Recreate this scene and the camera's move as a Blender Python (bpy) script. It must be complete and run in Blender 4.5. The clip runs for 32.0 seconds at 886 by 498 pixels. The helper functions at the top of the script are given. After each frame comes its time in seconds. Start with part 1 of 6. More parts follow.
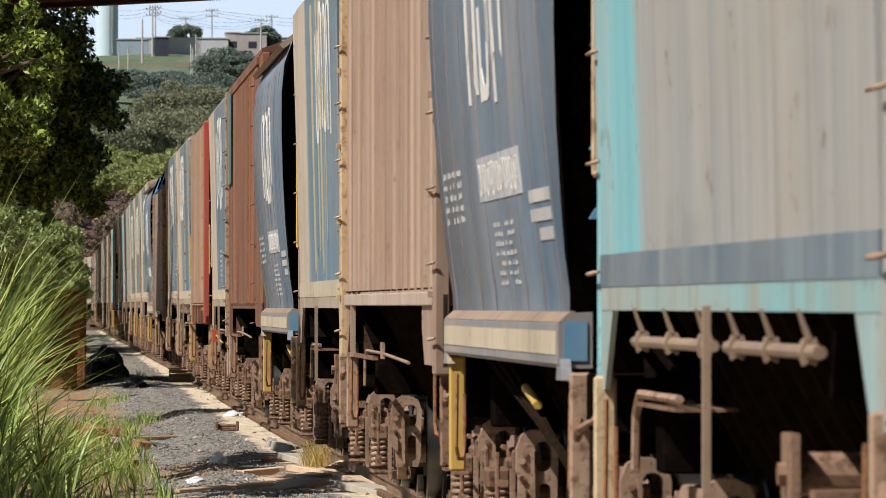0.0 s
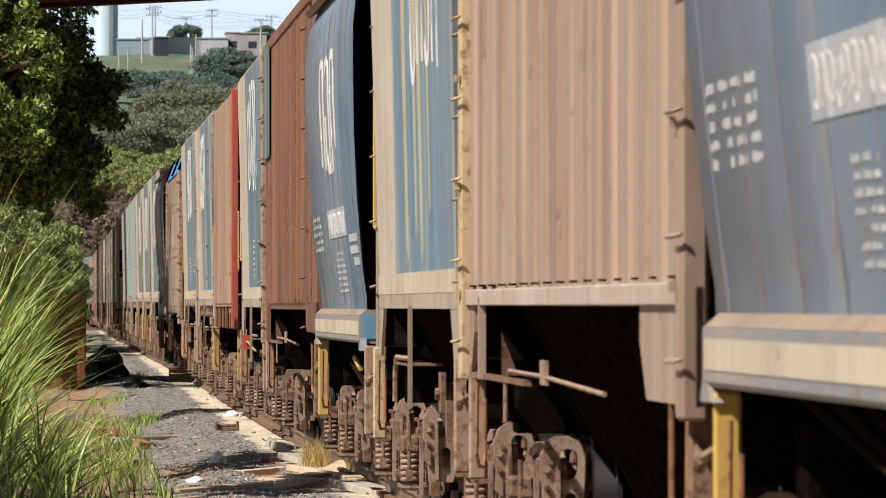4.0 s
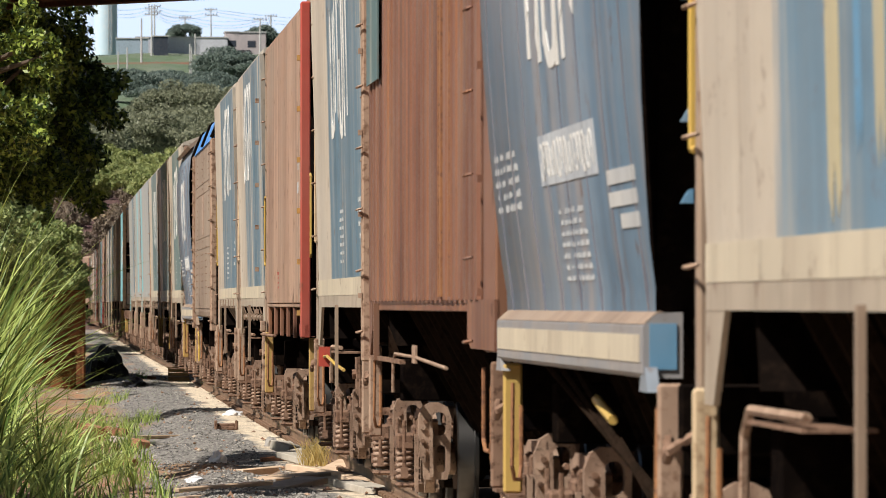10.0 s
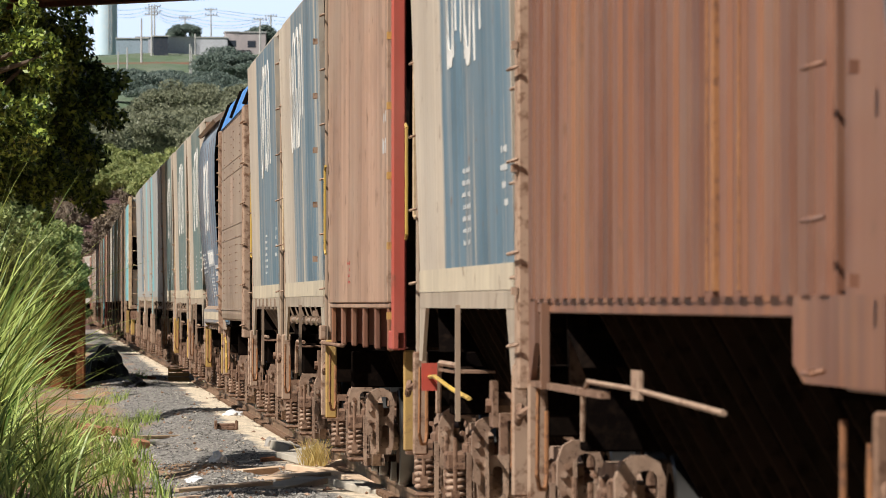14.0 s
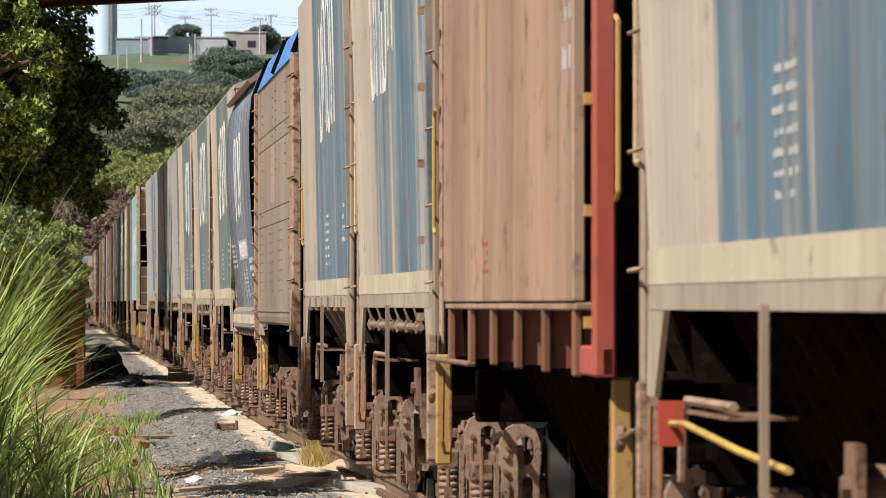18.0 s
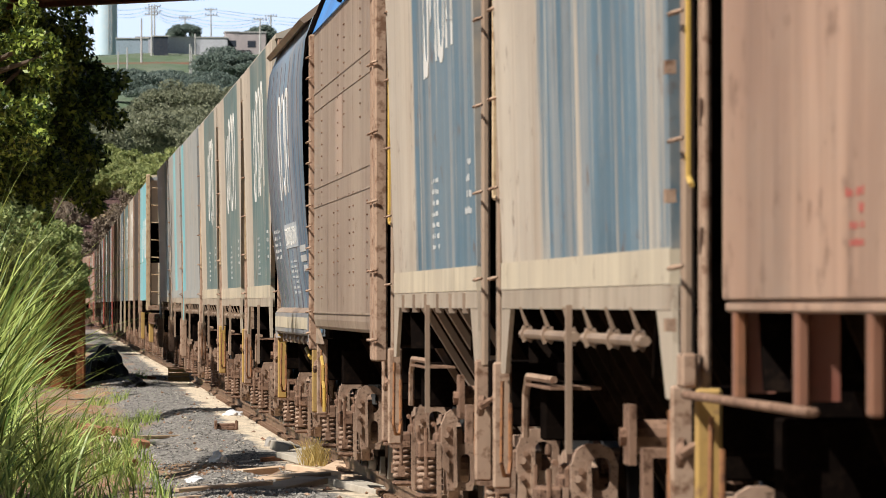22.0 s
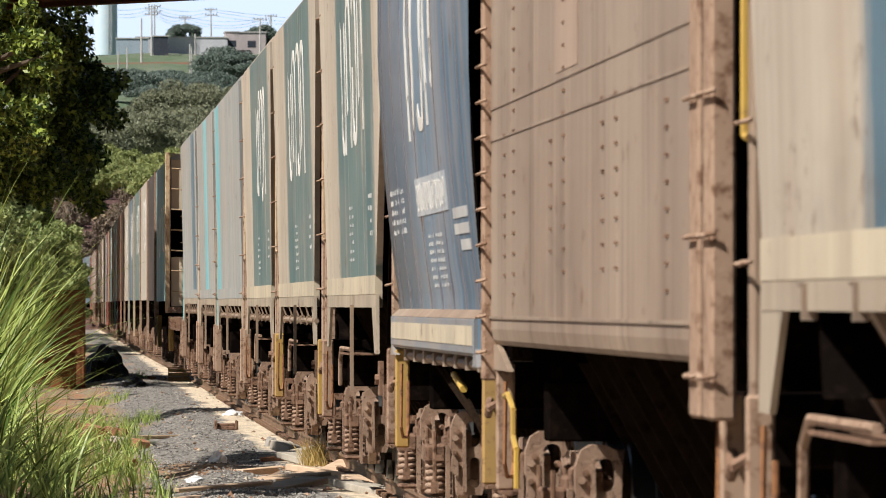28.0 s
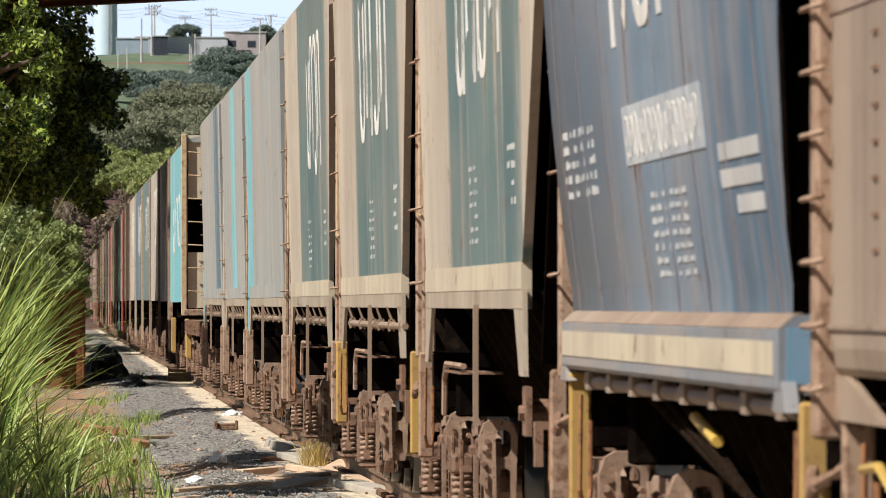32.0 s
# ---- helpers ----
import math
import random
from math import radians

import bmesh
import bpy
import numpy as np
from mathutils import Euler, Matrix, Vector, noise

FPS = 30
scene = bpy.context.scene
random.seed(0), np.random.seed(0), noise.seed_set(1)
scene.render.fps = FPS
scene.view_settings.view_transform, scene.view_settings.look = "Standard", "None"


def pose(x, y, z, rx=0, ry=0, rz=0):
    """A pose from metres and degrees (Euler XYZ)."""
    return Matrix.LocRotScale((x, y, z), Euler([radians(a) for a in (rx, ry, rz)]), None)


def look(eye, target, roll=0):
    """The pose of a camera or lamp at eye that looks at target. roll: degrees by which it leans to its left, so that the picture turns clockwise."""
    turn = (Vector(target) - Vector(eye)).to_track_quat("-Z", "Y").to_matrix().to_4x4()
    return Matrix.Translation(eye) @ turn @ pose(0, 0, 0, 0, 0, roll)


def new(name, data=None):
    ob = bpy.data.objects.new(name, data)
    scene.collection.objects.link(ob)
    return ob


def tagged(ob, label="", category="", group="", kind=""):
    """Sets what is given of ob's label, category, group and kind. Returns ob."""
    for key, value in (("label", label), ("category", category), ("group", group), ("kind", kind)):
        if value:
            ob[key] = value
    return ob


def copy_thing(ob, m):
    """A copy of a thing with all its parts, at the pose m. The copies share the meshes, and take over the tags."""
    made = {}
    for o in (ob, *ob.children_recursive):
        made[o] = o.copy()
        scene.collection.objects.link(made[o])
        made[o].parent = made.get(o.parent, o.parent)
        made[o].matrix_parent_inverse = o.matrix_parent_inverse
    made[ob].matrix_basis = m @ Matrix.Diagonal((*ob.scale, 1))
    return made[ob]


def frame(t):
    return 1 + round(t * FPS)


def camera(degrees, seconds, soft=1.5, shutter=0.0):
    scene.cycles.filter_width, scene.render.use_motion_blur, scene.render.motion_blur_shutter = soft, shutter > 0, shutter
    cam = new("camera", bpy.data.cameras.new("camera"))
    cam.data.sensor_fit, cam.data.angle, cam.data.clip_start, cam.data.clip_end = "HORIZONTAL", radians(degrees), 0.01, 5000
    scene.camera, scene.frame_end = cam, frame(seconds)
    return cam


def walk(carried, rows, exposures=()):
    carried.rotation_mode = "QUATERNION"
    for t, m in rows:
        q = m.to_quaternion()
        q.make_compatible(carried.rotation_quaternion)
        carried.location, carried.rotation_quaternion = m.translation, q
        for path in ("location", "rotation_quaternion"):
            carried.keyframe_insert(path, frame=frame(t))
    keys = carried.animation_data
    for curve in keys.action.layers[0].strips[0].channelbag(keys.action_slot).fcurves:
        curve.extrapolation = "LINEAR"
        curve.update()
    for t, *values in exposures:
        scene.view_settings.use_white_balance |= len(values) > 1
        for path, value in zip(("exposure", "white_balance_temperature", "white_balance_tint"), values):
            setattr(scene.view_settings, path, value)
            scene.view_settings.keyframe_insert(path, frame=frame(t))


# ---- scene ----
# x runs across the track (to the right), y along it (away from the camera), z up from the rail head.
EYE = 1.55                     # height of the lens over the rail
FOV = 6.0
F = 784 / math.tan(radians(FOV / 2))
SIDE = 2.35                    # side of the wagons, from the lens
HALF = 1.5                     # half the width of a wagon
CENTRE = SIDE + HALF           # middle of the track
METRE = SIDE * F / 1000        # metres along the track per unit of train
cam = camera(FOV, 32.0, soft=0.7, shutter=0.4)


def aim(u, v):
    """The camera's pose when the track's vanishing point stands at (u, v)."""
    return look((0, 0, EYE), (100 * (784 - u) / F, 100, EYE + 100 * (v - 441) / F))


walk(cam, [(0, aim(101.5, 541.5)), (3.5, aim(101.5, 541.5)), (5.5, aim(100, 540)), (32, aim(100, 540))], [(0, -0.52), (1, -0.46), (3.5, -0.37), (32, -0.34)])
cam.data.dof.use_dof = True
cam.data.dof.focus_distance = 100.0
cam.data.dof.aperture_fstop = 17.0


def run(t):
    """How far the train has come at t, in units of train."""
    return 0.144278 * t + 0.000695 * t * t - 0.0000159 * t ** 3


# ---- light ----
SUN_AZ, SUN_EL = radians(239), radians(50)      # where the sun stands, clockwise from +y, and its height
world = bpy.data.worlds.new("sky")
scene.world = world
world.use_nodes = True
wn = world.node_tree.nodes
sky = wn.new("ShaderNodeTexSky")
sky.sky_type = "NISHITA"
sky.sun_disc = False
sky.sun_elevation, sky.sun_rotation = SUN_EL, SUN_AZ
sky.air_density, sky.dust_density, sky.ozone_density = 1.0, 1.0, 1.5
wn["Background"].inputs["Strength"].default_value = 0.05
world.node_tree.links.new(sky.outputs[0], wn["Background"].inputs["Color"])
sun = new("sun", bpy.data.lights.new("sun", "SUN"))
sun.data.energy, sun.data.angle, sun.data.color = 8.5, radians(0.53), (1.0, 0.955, 0.89)
to_sun = Vector((math.sin(SUN_AZ) * math.cos(SUN_EL), math.cos(SUN_AZ) * math.cos(SUN_EL), math.sin(SUN_EL)))
# pale haze of the sky low over the hill, far behind everything
haze = bpy.data.materials.new("pale_sky")
haze.use_nodes = True
hn = haze.node_tree.nodes
hn.remove(hn["Principled BSDF"])
glow = hn.new("ShaderNodeEmission")
glow.inputs["Strength"].default_value = 1.6
ramp = hn.new("ShaderNodeValToRGB")
ramp.color_ramp.elements[0].color, ramp.color_ramp.elements[1].color = (0.66, 0.77, 0.92, 1), (0.36, 0.54, 0.84, 1)
up = hn.new("ShaderNodeSeparateXYZ")
span = hn.new("ShaderNodeMapRange")
span.inputs["From Min"].default_value, span.inputs["From Max"].default_value = 60, 700
tc = hn.new("ShaderNodeTexCoord")
for a, c in ((tc.outputs["Object"], up.inputs[0]), (up.outputs[2], span.inputs[0]), (span.outputs[0], ramp.inputs[0]), (ramp.outputs[0], glow.inputs[0]), (glow.outputs[0], hn["Material Output"].inputs[0])):
    haze.node_tree.links.new(a, c)
sheet = bpy.data.meshes.new("sky_backdrop")
sheet.from_pydata([(-1200, 4300, -50), (1800, 4300, -50), (1800, 4300, 700), (-1200, 4300, 700)], [], [(0, 1, 2, 3)])
sheet.materials.append(haze)
tagged(new("sky_backdrop", sheet), "pale hazy blue sky low over the hill", "sky", kind="structure")
sun.matrix_world = Matrix.Translation((-60, 0, 60)) @ to_sun.to_track_quat("Z", "Y").to_matrix().to_4x4()


# ---- materials ----
def mix_of(t, a, b, fac, kind="MIX"):
    n = t.nodes.new("ShaderNodeMix")
    n.data_type, n.blend_type = "RGBA", kind
    for sock, val in ((0, fac), (6, a), (7, b)):
        if isinstance(val, bpy.types.NodeSocket):
            t.links.new(val, n.inputs[sock])
        else:
            n.inputs[sock].default_value = (*val, 1) if isinstance(val, tuple) else val
    return n.outputs[2]


def noise_of(t, scale, stretch=(1, 1, 1), detail=4.0, rough=0.55, shift=None):
    c = t.nodes.new("ShaderNodeTexCoord")
    m = t.nodes.new("ShaderNodeMapping")
    m.inputs["Scale"].default_value = stretch
    t.links.new(c.outputs["Object"], m.inputs["Vector"])
    if shift:
        o = t.nodes.new("ShaderNodeObjectInfo")
        s = t.nodes.new("ShaderNodeVectorMath")
        s.operation = "MULTIPLY_ADD"
        s.inputs[1].default_value = (shift,) * 3
        t.links.new(o.outputs["Random"], s.inputs[0])
        t.links.new(m.outputs[0], s.inputs[2])
        vec = s.outputs[0]
    else:
        vec = m.outputs[0]
    n = t.nodes.new("ShaderNodeTexNoise")
    n.inputs["Scale"].default_value, n.inputs["Detail"].default_value, n.inputs["Roughness"].default_value = scale, detail, rough
    t.links.new(vec, n.inputs["Vector"])
    return n.outputs["Fac"]


def band_of(t, fac, lo, hi):
    r = t.nodes.new("ShaderNodeMapRange")
    r.inputs["From Min"].default_value, r.inputs["From Max"].default_value = lo, hi
    t.links.new(fac, r.inputs["Value"])
    return r.outputs[0]


def base_mat(name, rough=0.7, metal=0.0, spec=0.3):
    m = bpy.data.materials.new(name)
    m.use_nodes = True
    b = m.node_tree.nodes["Principled BSDF"]
    b.inputs["Roughness"].default_value, b.inputs["Metallic"].default_value = rough, metal
    b.inputs["Specular IOR Level"].default_value = spec
    return m, m.node_tree, b


def bump_of(t, b, fac, height, dist=0.02):
    n = t.nodes.new("ShaderNodeBump")
    n.inputs["Strength"].default_value, n.inputs["Distance"].default_value = height, dist
    t.links.new(fac, n.inputs["Height"])
    t.links.new(n.outputs[0], b.inputs["Normal"])


def times(t, fac, k):
    n = t.nodes.new("ShaderNodeMath")
    n.operation = "MULTIPLY"
    n.inputs[1].default_value = k
    t.links.new(fac, n.inputs[0])
    return n.outputs[0]


def paint_colour(t, col, run_col, dirt, streak=0.6, dust=(0.36, 0.29, 0.22), along=1.0, spots=0.60, dusty=0.45):
    """Upright runs, blotches, dust and rust spots over two tones of paint."""
    wide = noise_of(t, 1.0, (1.0, 0.45 * along, 0.05), 3, 0.55, 9.0)
    fine = noise_of(t, 1.0, (2.0, 1.25 * along, 0.13), 4, 0.6, 5.0)
    thin = noise_of(t, 1.0, (2.0, 3.4 * along, 0.22), 4, 0.65, 5.0)
    cloud = noise_of(t, 0.6, (1, 0.28, 0.9), 5, 0.62, 3.0)
    c = mix_of(t, col, run_col, band_of(t, wide, 0.40, 0.60))
    c = mix_of(t, c, dirt, times(t, band_of(t, fine, 0.50, 0.66), streak))
    c = mix_of(t, c, tuple(0.5 * v for v in dirt), times(t, band_of(t, thin, 0.54, 0.70), streak * 0.8))
    c = mix_of(t, c, tuple(min(0.8, 1.35 * v + 0.03) for v in col), times(t, band_of(t, thin, 0.44, 0.30), streak * 0.6))
    c = mix_of(t, c, dust, times(t, band_of(t, cloud, 0.44, 0.66), dusty))
    c = mix_of(t, c, tuple(0.55 * v for v in run_col), times(t, band_of(t, cloud, 0.42, 0.28), 0.55))
    grain = noise_of(t, 6.0, (1, 0.35, 0.8), 6, 0.7, 2.0)
    c = mix_of(t, c, (0.14, 0.075, 0.045), times(t, band_of(t, grain, spots, spots + 0.12), 0.8))
    return c, fine, cloud


def paint(name, col, run_col, dirt, streak=0.6, rough=0.55, dust=(0.36, 0.29, 0.22), along=1.0, spots=0.60, dusty=0.45):
    """Weathered wagon paint."""
    m, t, b = base_mat(name, rough)
    c, fine, cloud = paint_colour(t, col, run_col, dirt, streak, dust, along, spots, dusty)
    t.links.new(c, b.inputs["Base Color"])
    bump_of(t, b, cloud, 0.5, 0.05)
    return m


def two_tone(name, first, second, y0, y1, wear=0.5):
    """Paint of one colour with a worn field of another between y0 and y1."""
    m, t, b = base_mat(name, 0.55)
    c1, fine, cloud = paint_colour(t, *first[0], **first[1])
    c2, _, _ = paint_colour(t, *second[0], **second[1])
    co = t.nodes.new("ShaderNodeTexCoord")
    sp = t.nodes.new("ShaderNodeSeparateXYZ")
    t.links.new(co.outputs["Object"], sp.inputs[0])
    rag = noise_of(t, 1.0, (1, 2.2, 0.5), 5, 0.7, 4.0)
    n = t.nodes.new("ShaderNodeMath")
    n.operation = "MULTIPLY_ADD"
    n.inputs[1].default_value = 1.6
    t.links.new(rag, n.inputs[0])
    t.links.new(sp.outputs[1], n.inputs[2])
    k = t.nodes.new("ShaderNodeMath")
    k.operation = "MULTIPLY"
    t.links.new(band_of(t, n.outputs[0], y0 + 0.6, y0 + 1.0), k.inputs[0])
    t.links.new(band_of(t, n.outputs[0], y1 + 1.0, y1 + 0.6), k.inputs[1])
    old = t.nodes.new("ShaderNodeMath")
    old.operation = "MULTIPLY"
    t.links.new(k.outputs[0], old.inputs[0])
    t.links.new(band_of(t, noise_of(t, 1.0, (1, 1.6, 0.16), 5, 0.7, 6.0), 0.56 + wear * 0.22, 0.42 + wear * 0.22), old.inputs[1])
    c = mix_of(t, c1, c2, old.outputs[0])
    t.links.new(c, b.inputs["Base Color"])
    bump_of(t, b, cloud, 0.5, 0.05)
    return m


def rusty(name, a, b_col, c_col, scale=3.0, rough=0.8, bump=0.35, spec=0.15, hard=0.5):
    m, t, b = base_mat(name, rough, 0.0, spec)
    c = mix_of(t, a, b_col, band_of(t, noise_of(t, scale, (1, 1, 0.6), 5, 0.6, 7.0), 0.35, 0.65))
    c = mix_of(t, c, c_col, band_of(t, noise_of(t, scale * 6, (1, 1, 1), 5, 0.7, 3.0), hard, hard + 0.14))
    t.links.new(c, b.inputs["Base Color"])
    bump_of(t, b, noise_of(t, scale * 9, (1, 1, 1), 5, 0.7), bump, 0.01)
    return m


M = {}
TONES = {
    "grey": (((0.54, 0.47, 0.375), (0.46, 0.40, 0.325), (0.33, 0.24, 0.17)), dict(streak=0.4)),
    "palegrey": (((0.385, 0.375, 0.345), (0.32, 0.335, 0.325), (0.24, 0.285, 0.30)), dict(streak=0.5, dusty=0.35)),
    "greyblue": (((0.105, 0.185, 0.24), (0.07, 0.135, 0.18), (0.38, 0.35, 0.31)), dict(streak=0.5, dusty=0.16)),
    "strongblue": (((0.12, 0.22, 0.305), (0.13, 0.205, 0.265), (0.44, 0.41, 0.34)), dict(streak=0.5, dusty=0.15)),
    "greenblue": (((0.075, 0.14, 0.145), (0.12, 0.185, 0.18), (0.36, 0.33, 0.27)), dict(streak=0.45, dusty=0.25)),
    "cyan": (((0.14, 0.46, 0.52), (0.24, 0.50, 0.54), (0.42, 0.40, 0.36)), dict(streak=0.4, dusty=0.15))}
M["grey"] = paint("weathered_grey_paint", (0.52, 0.47, 0.39), (0.44, 0.41, 0.35), (0.33, 0.25, 0.18), 0.45)
M["greyblue"] = paint("faded_blue_paint", (0.105, 0.175, 0.225), (0.07, 0.125, 0.165), (0.40, 0.36, 0.30), 0.55, dusty=0.25)
M["greenblue"] = paint("faded_green_blue_paint", (0.08, 0.145, 0.15), (0.13, 0.19, 0.185), (0.38, 0.35, 0.28), 0.5, dusty=0.25)
M["cyan"] = paint("turquoise_paint", (0.14, 0.46, 0.52), (0.24, 0.50, 0.54), (0.42, 0.40, 0.36), 0.45, dusty=0.2)
M["cyanworn"] = paint("worn_turquoise_frame_paint", (0.22, 0.44, 0.46), (0.33, 0.42, 0.41), (0.34, 0.26, 0.19), 0.6, dusty=0.55)
M["palegrey"] = paint("chalky_grey_paint", (0.385, 0.375, 0.345), (0.32, 0.335, 0.325), (0.24, 0.285, 0.30), 0.5, dusty=0.35)
M["curvy"] = paint("dusty_blue_paint", (0.155, 0.235, 0.315), (0.10, 0.17, 0.245), (0.32, 0.28, 0.26), 0.65, 0.40, (0.33, 0.31, 0.31), dusty=0.5)
M["sillgrey"] = paint("dusty_blue_grey_sill", (0.20, 0.225, 0.255), (0.27, 0.25, 0.24), (0.36, 0.31, 0.27), 0.4, 0.5)
M["pinkbrown"] = paint("dusty_brown_paint", (0.40, 0.28, 0.21), (0.31, 0.21, 0.158), (0.22, 0.14, 0.10), 0.55, along=1.7)
M["palepink"] = paint("pale_dusty_sill", (0.52, 0.43, 0.36), (0.46, 0.37, 0.30), (0.34, 0.25, 0.19), 0.4)
M["brown"] = paint("red_brown_oxide_paint", (0.215, 0.095, 0.058), (0.14, 0.062, 0.04), (0.34, 0.14, 0.05), 0.42, dusty=0.15, along=2.4)
M["redbrown"] = paint("bleached_oxide_paint", (0.435, 0.275, 0.19), (0.33, 0.20, 0.135), (0.17, 0.105, 0.075), 0.65, dusty=0.45, spots=0.57, along=0.55)
# oxide red with the shade below the side put into the colour
M["shadered"] = paint("shaded_red_oxide", (0.26, 0.09, 0.06), (0.22, 0.08, 0.055), (0.16, 0.08, 0.05), 0.4)
M["tan"] = paint("dusty_tan_paint", (0.325, 0.245, 0.185), (0.25, 0.182, 0.136), (0.19, 0.13, 0.095), 0.7)
M["cream"] = paint("cream_band_paint", (0.58, 0.50, 0.365), (0.50, 0.43, 0.32), (0.36, 0.29, 0.21), 0.4, dusty=0.4)
M["legbeige"] = paint("dusty_beige_frame_paint", (0.43, 0.36, 0.275), (0.36, 0.295, 0.225), (0.25, 0.18, 0.125), 0.5)
M["seam"] = paint("rust_stained_seam", (0.21, 0.225, 0.27), (0.17, 0.17, 0.20), (0.17, 0.13, 0.12), 0.5)
M["red"] = paint("red_paint", (0.48, 0.075, 0.05), (0.40, 0.06, 0.045), (0.28, 0.08, 0.05), 0.4, dusty=0.15)
M["yellow"] = paint("yellow_paint", (0.62, 0.40, 0.07), (0.54, 0.35, 0.08), (0.32, 0.20, 0.09), 0.4, dusty=0.2)
M["yellowrun"] = paint("faded_yellow_paint", (0.50, 0.43, 0.21), (0.45, 0.39, 0.24), (0.36, 0.34, 0.27), 0.6, dusty=0.35)
M["bluerun"] = paint("bright_blue_paint_run", (0.10, 0.26, 0.42), (0.13, 0.28, 0.42), (0.3, 0.34, 0.36), 0.4, dusty=0.25)
M["white"] = paint("worn_white_lettering", (0.76, 0.74, 0.69), (0.68, 0.67, 0.63), (0.48, 0.46, 0.42), 0.3, spots=0.7, dusty=0.15)
M["whitefaded"] = paint("faded_white_stencil", (0.55, 0.55, 0.53), (0.45, 0.46, 0.46), (0.34, 0.34, 0.34), 0.4, spots=0.7, dusty=0.2)
M["labelgrey"] = paint("worn_pale_label", (0.50, 0.53, 0.55), (0.42, 0.45, 0.48), (0.24, 0.28, 0.33), 0.7, spots=0.66, dusty=0.2)
M["navy"] = paint("dark_blue_band", (0.10, 0.14, 0.18), (0.15, 0.20, 0.24), (0.24, 0.30, 0.31), 0.8, dusty=0.35)
M["bluebright"] = paint("blue_roof_paint", (0.06, 0.24, 0.60), (0.05, 0.20, 0.52), (0.2, 0.26, 0.34), 0.25, dusty=0.1)
M["legtan"] = paint("dusty_brown_frame_paint", (0.33, 0.235, 0.165), (0.27, 0.19, 0.135), (0.19, 0.12, 0.08), 0.5)
M["rustorange"] = rusty("orange_rusted_pipe", (0.36, 0.17, 0.075), (0.28, 0.13, 0.065), (0.16, 0.08, 0.05), 4.0)
# near black stands in for deep shade under and between wagons; also black fittings
M["dark"] = rusty("black_steel_and_shade", (0.004, 0.003, 0.003), (0.007, 0.005, 0.004), (0.012, 0.008, 0.006), 2.0, 1.0, spec=0.0)
# dark brown with undercarriage shade put into it, so outer springs stand out
M["shadebrown"] = rusty("shade_brown_steel", (0.014, 0.010, 0.007), (0.026, 0.016, 0.011), (0.01, 0.006, 0.004), 2.0, 1.0, spec=0.0)
M["rust"] = rusty("rusted_steel", (0.19, 0.11, 0.072), (0.28, 0.175, 0.12), (0.08, 0.042, 0.026), 3.0)
M["darkrust"] = rusty("dark_rusted_steel", (0.16, 0.092, 0.06), (0.22, 0.135, 0.092), (0.04, 0.02, 0.014), 4.0)
M["deepbrown"] = paint("near_black_brown_paint", (0.055, 0.038, 0.03), (0.035, 0.025, 0.02), (0.10, 0.06, 0.045), 0.5, dusty=0.12)
M["bogie"] = rusty("dusty_cast_steel", (0.39, 0.27, 0.195), (0.22, 0.14, 0.098), (0.045, 0.025, 0.018), 5.0, bump=0.6, hard=0.56)
M["postbrown"] = rusty("dusty_brown_steel", (0.33, 0.22, 0.155), (0.40, 0.28, 0.20), (0.17, 0.095, 0.06), 2.0)
M["postcream"] = rusty("dusty_cream_steel", (0.54, 0.41, 0.26), (0.46, 0.34, 0.21), (0.28, 0.18, 0.10), 2.0)
M["oliveYellow"] = rusty("worn_yellow_steel", (0.46, 0.29, 0.085), (0.38, 0.245, 0.10), (0.24, 0.14, 0.07), 2.5, hard=0.55)
m, t, b = base_mat("polished_tread_steel", 0.32, 0.9)
b.inputs["Base Color"].default_value = (0.09, 0.086, 0.082, 1)
M["tread"] = m


# ---- mesh helpers ----
def box(bm, x0, x1, y0, y1, z0, z1):
    v = [bm.verts.new((x, y, z)) for x in (x0, x1) for y in (y0, y1) for z in (z0, z1)]
    for q in ((0, 1, 3, 2), (4, 6, 7, 5), (0, 4, 5, 1), (2, 3, 7, 6), (0, 2, 6, 4), (1, 5, 7, 3)):
        bm.faces.new([v[i] for i in q])


def prism(bm, pts, lo, hi, axis="y"):
    """A polygon drawn in the other two axes, pushed from lo to hi along the axis."""
    def at(p, w):
        return {"y": (p[0], w, p[1]), "x": (w, p[0], p[1]), "z": (p[0], p[1], w)}[axis]
    a = [bm.verts.new(at(p, lo)) for p in pts]
    c = [bm.verts.new(at(p, hi)) for p in pts]
    bm.faces.new(a)
    bm.faces.new(c[::-1])
    for i in range(len(pts)):
        j = (i + 1) % len(pts)
        bm.faces.new((a[j], a[i], c[i], c[j]))


def rod(bm, p, q, r, n=8):
    """A round bar from p to q."""
    p, q = Vector(p), Vector(q)
    turn = (q - p).to_track_quat("Z", "Y").to_matrix()
    rings = [[bm.verts.new(e + turn @ Vector((r * math.cos(6.2832 * i / n), r * math.sin(6.2832 * i / n), 0))) for i in range(n)] for e in (p, q)]
    for i in range(n):
        j = (i + 1) % n
        bm.faces.new((rings[0][i], rings[0][j], rings[1][j], rings[1][i]))
    bm.faces.new(rings[0][::-1])
    bm.faces.new(rings[1])


def pipe(bm, pts, r, n=6):
    """A bent bar through the points."""
    for p, q in zip(pts, pts[1:]):
        rod(bm, p, q, r, n)


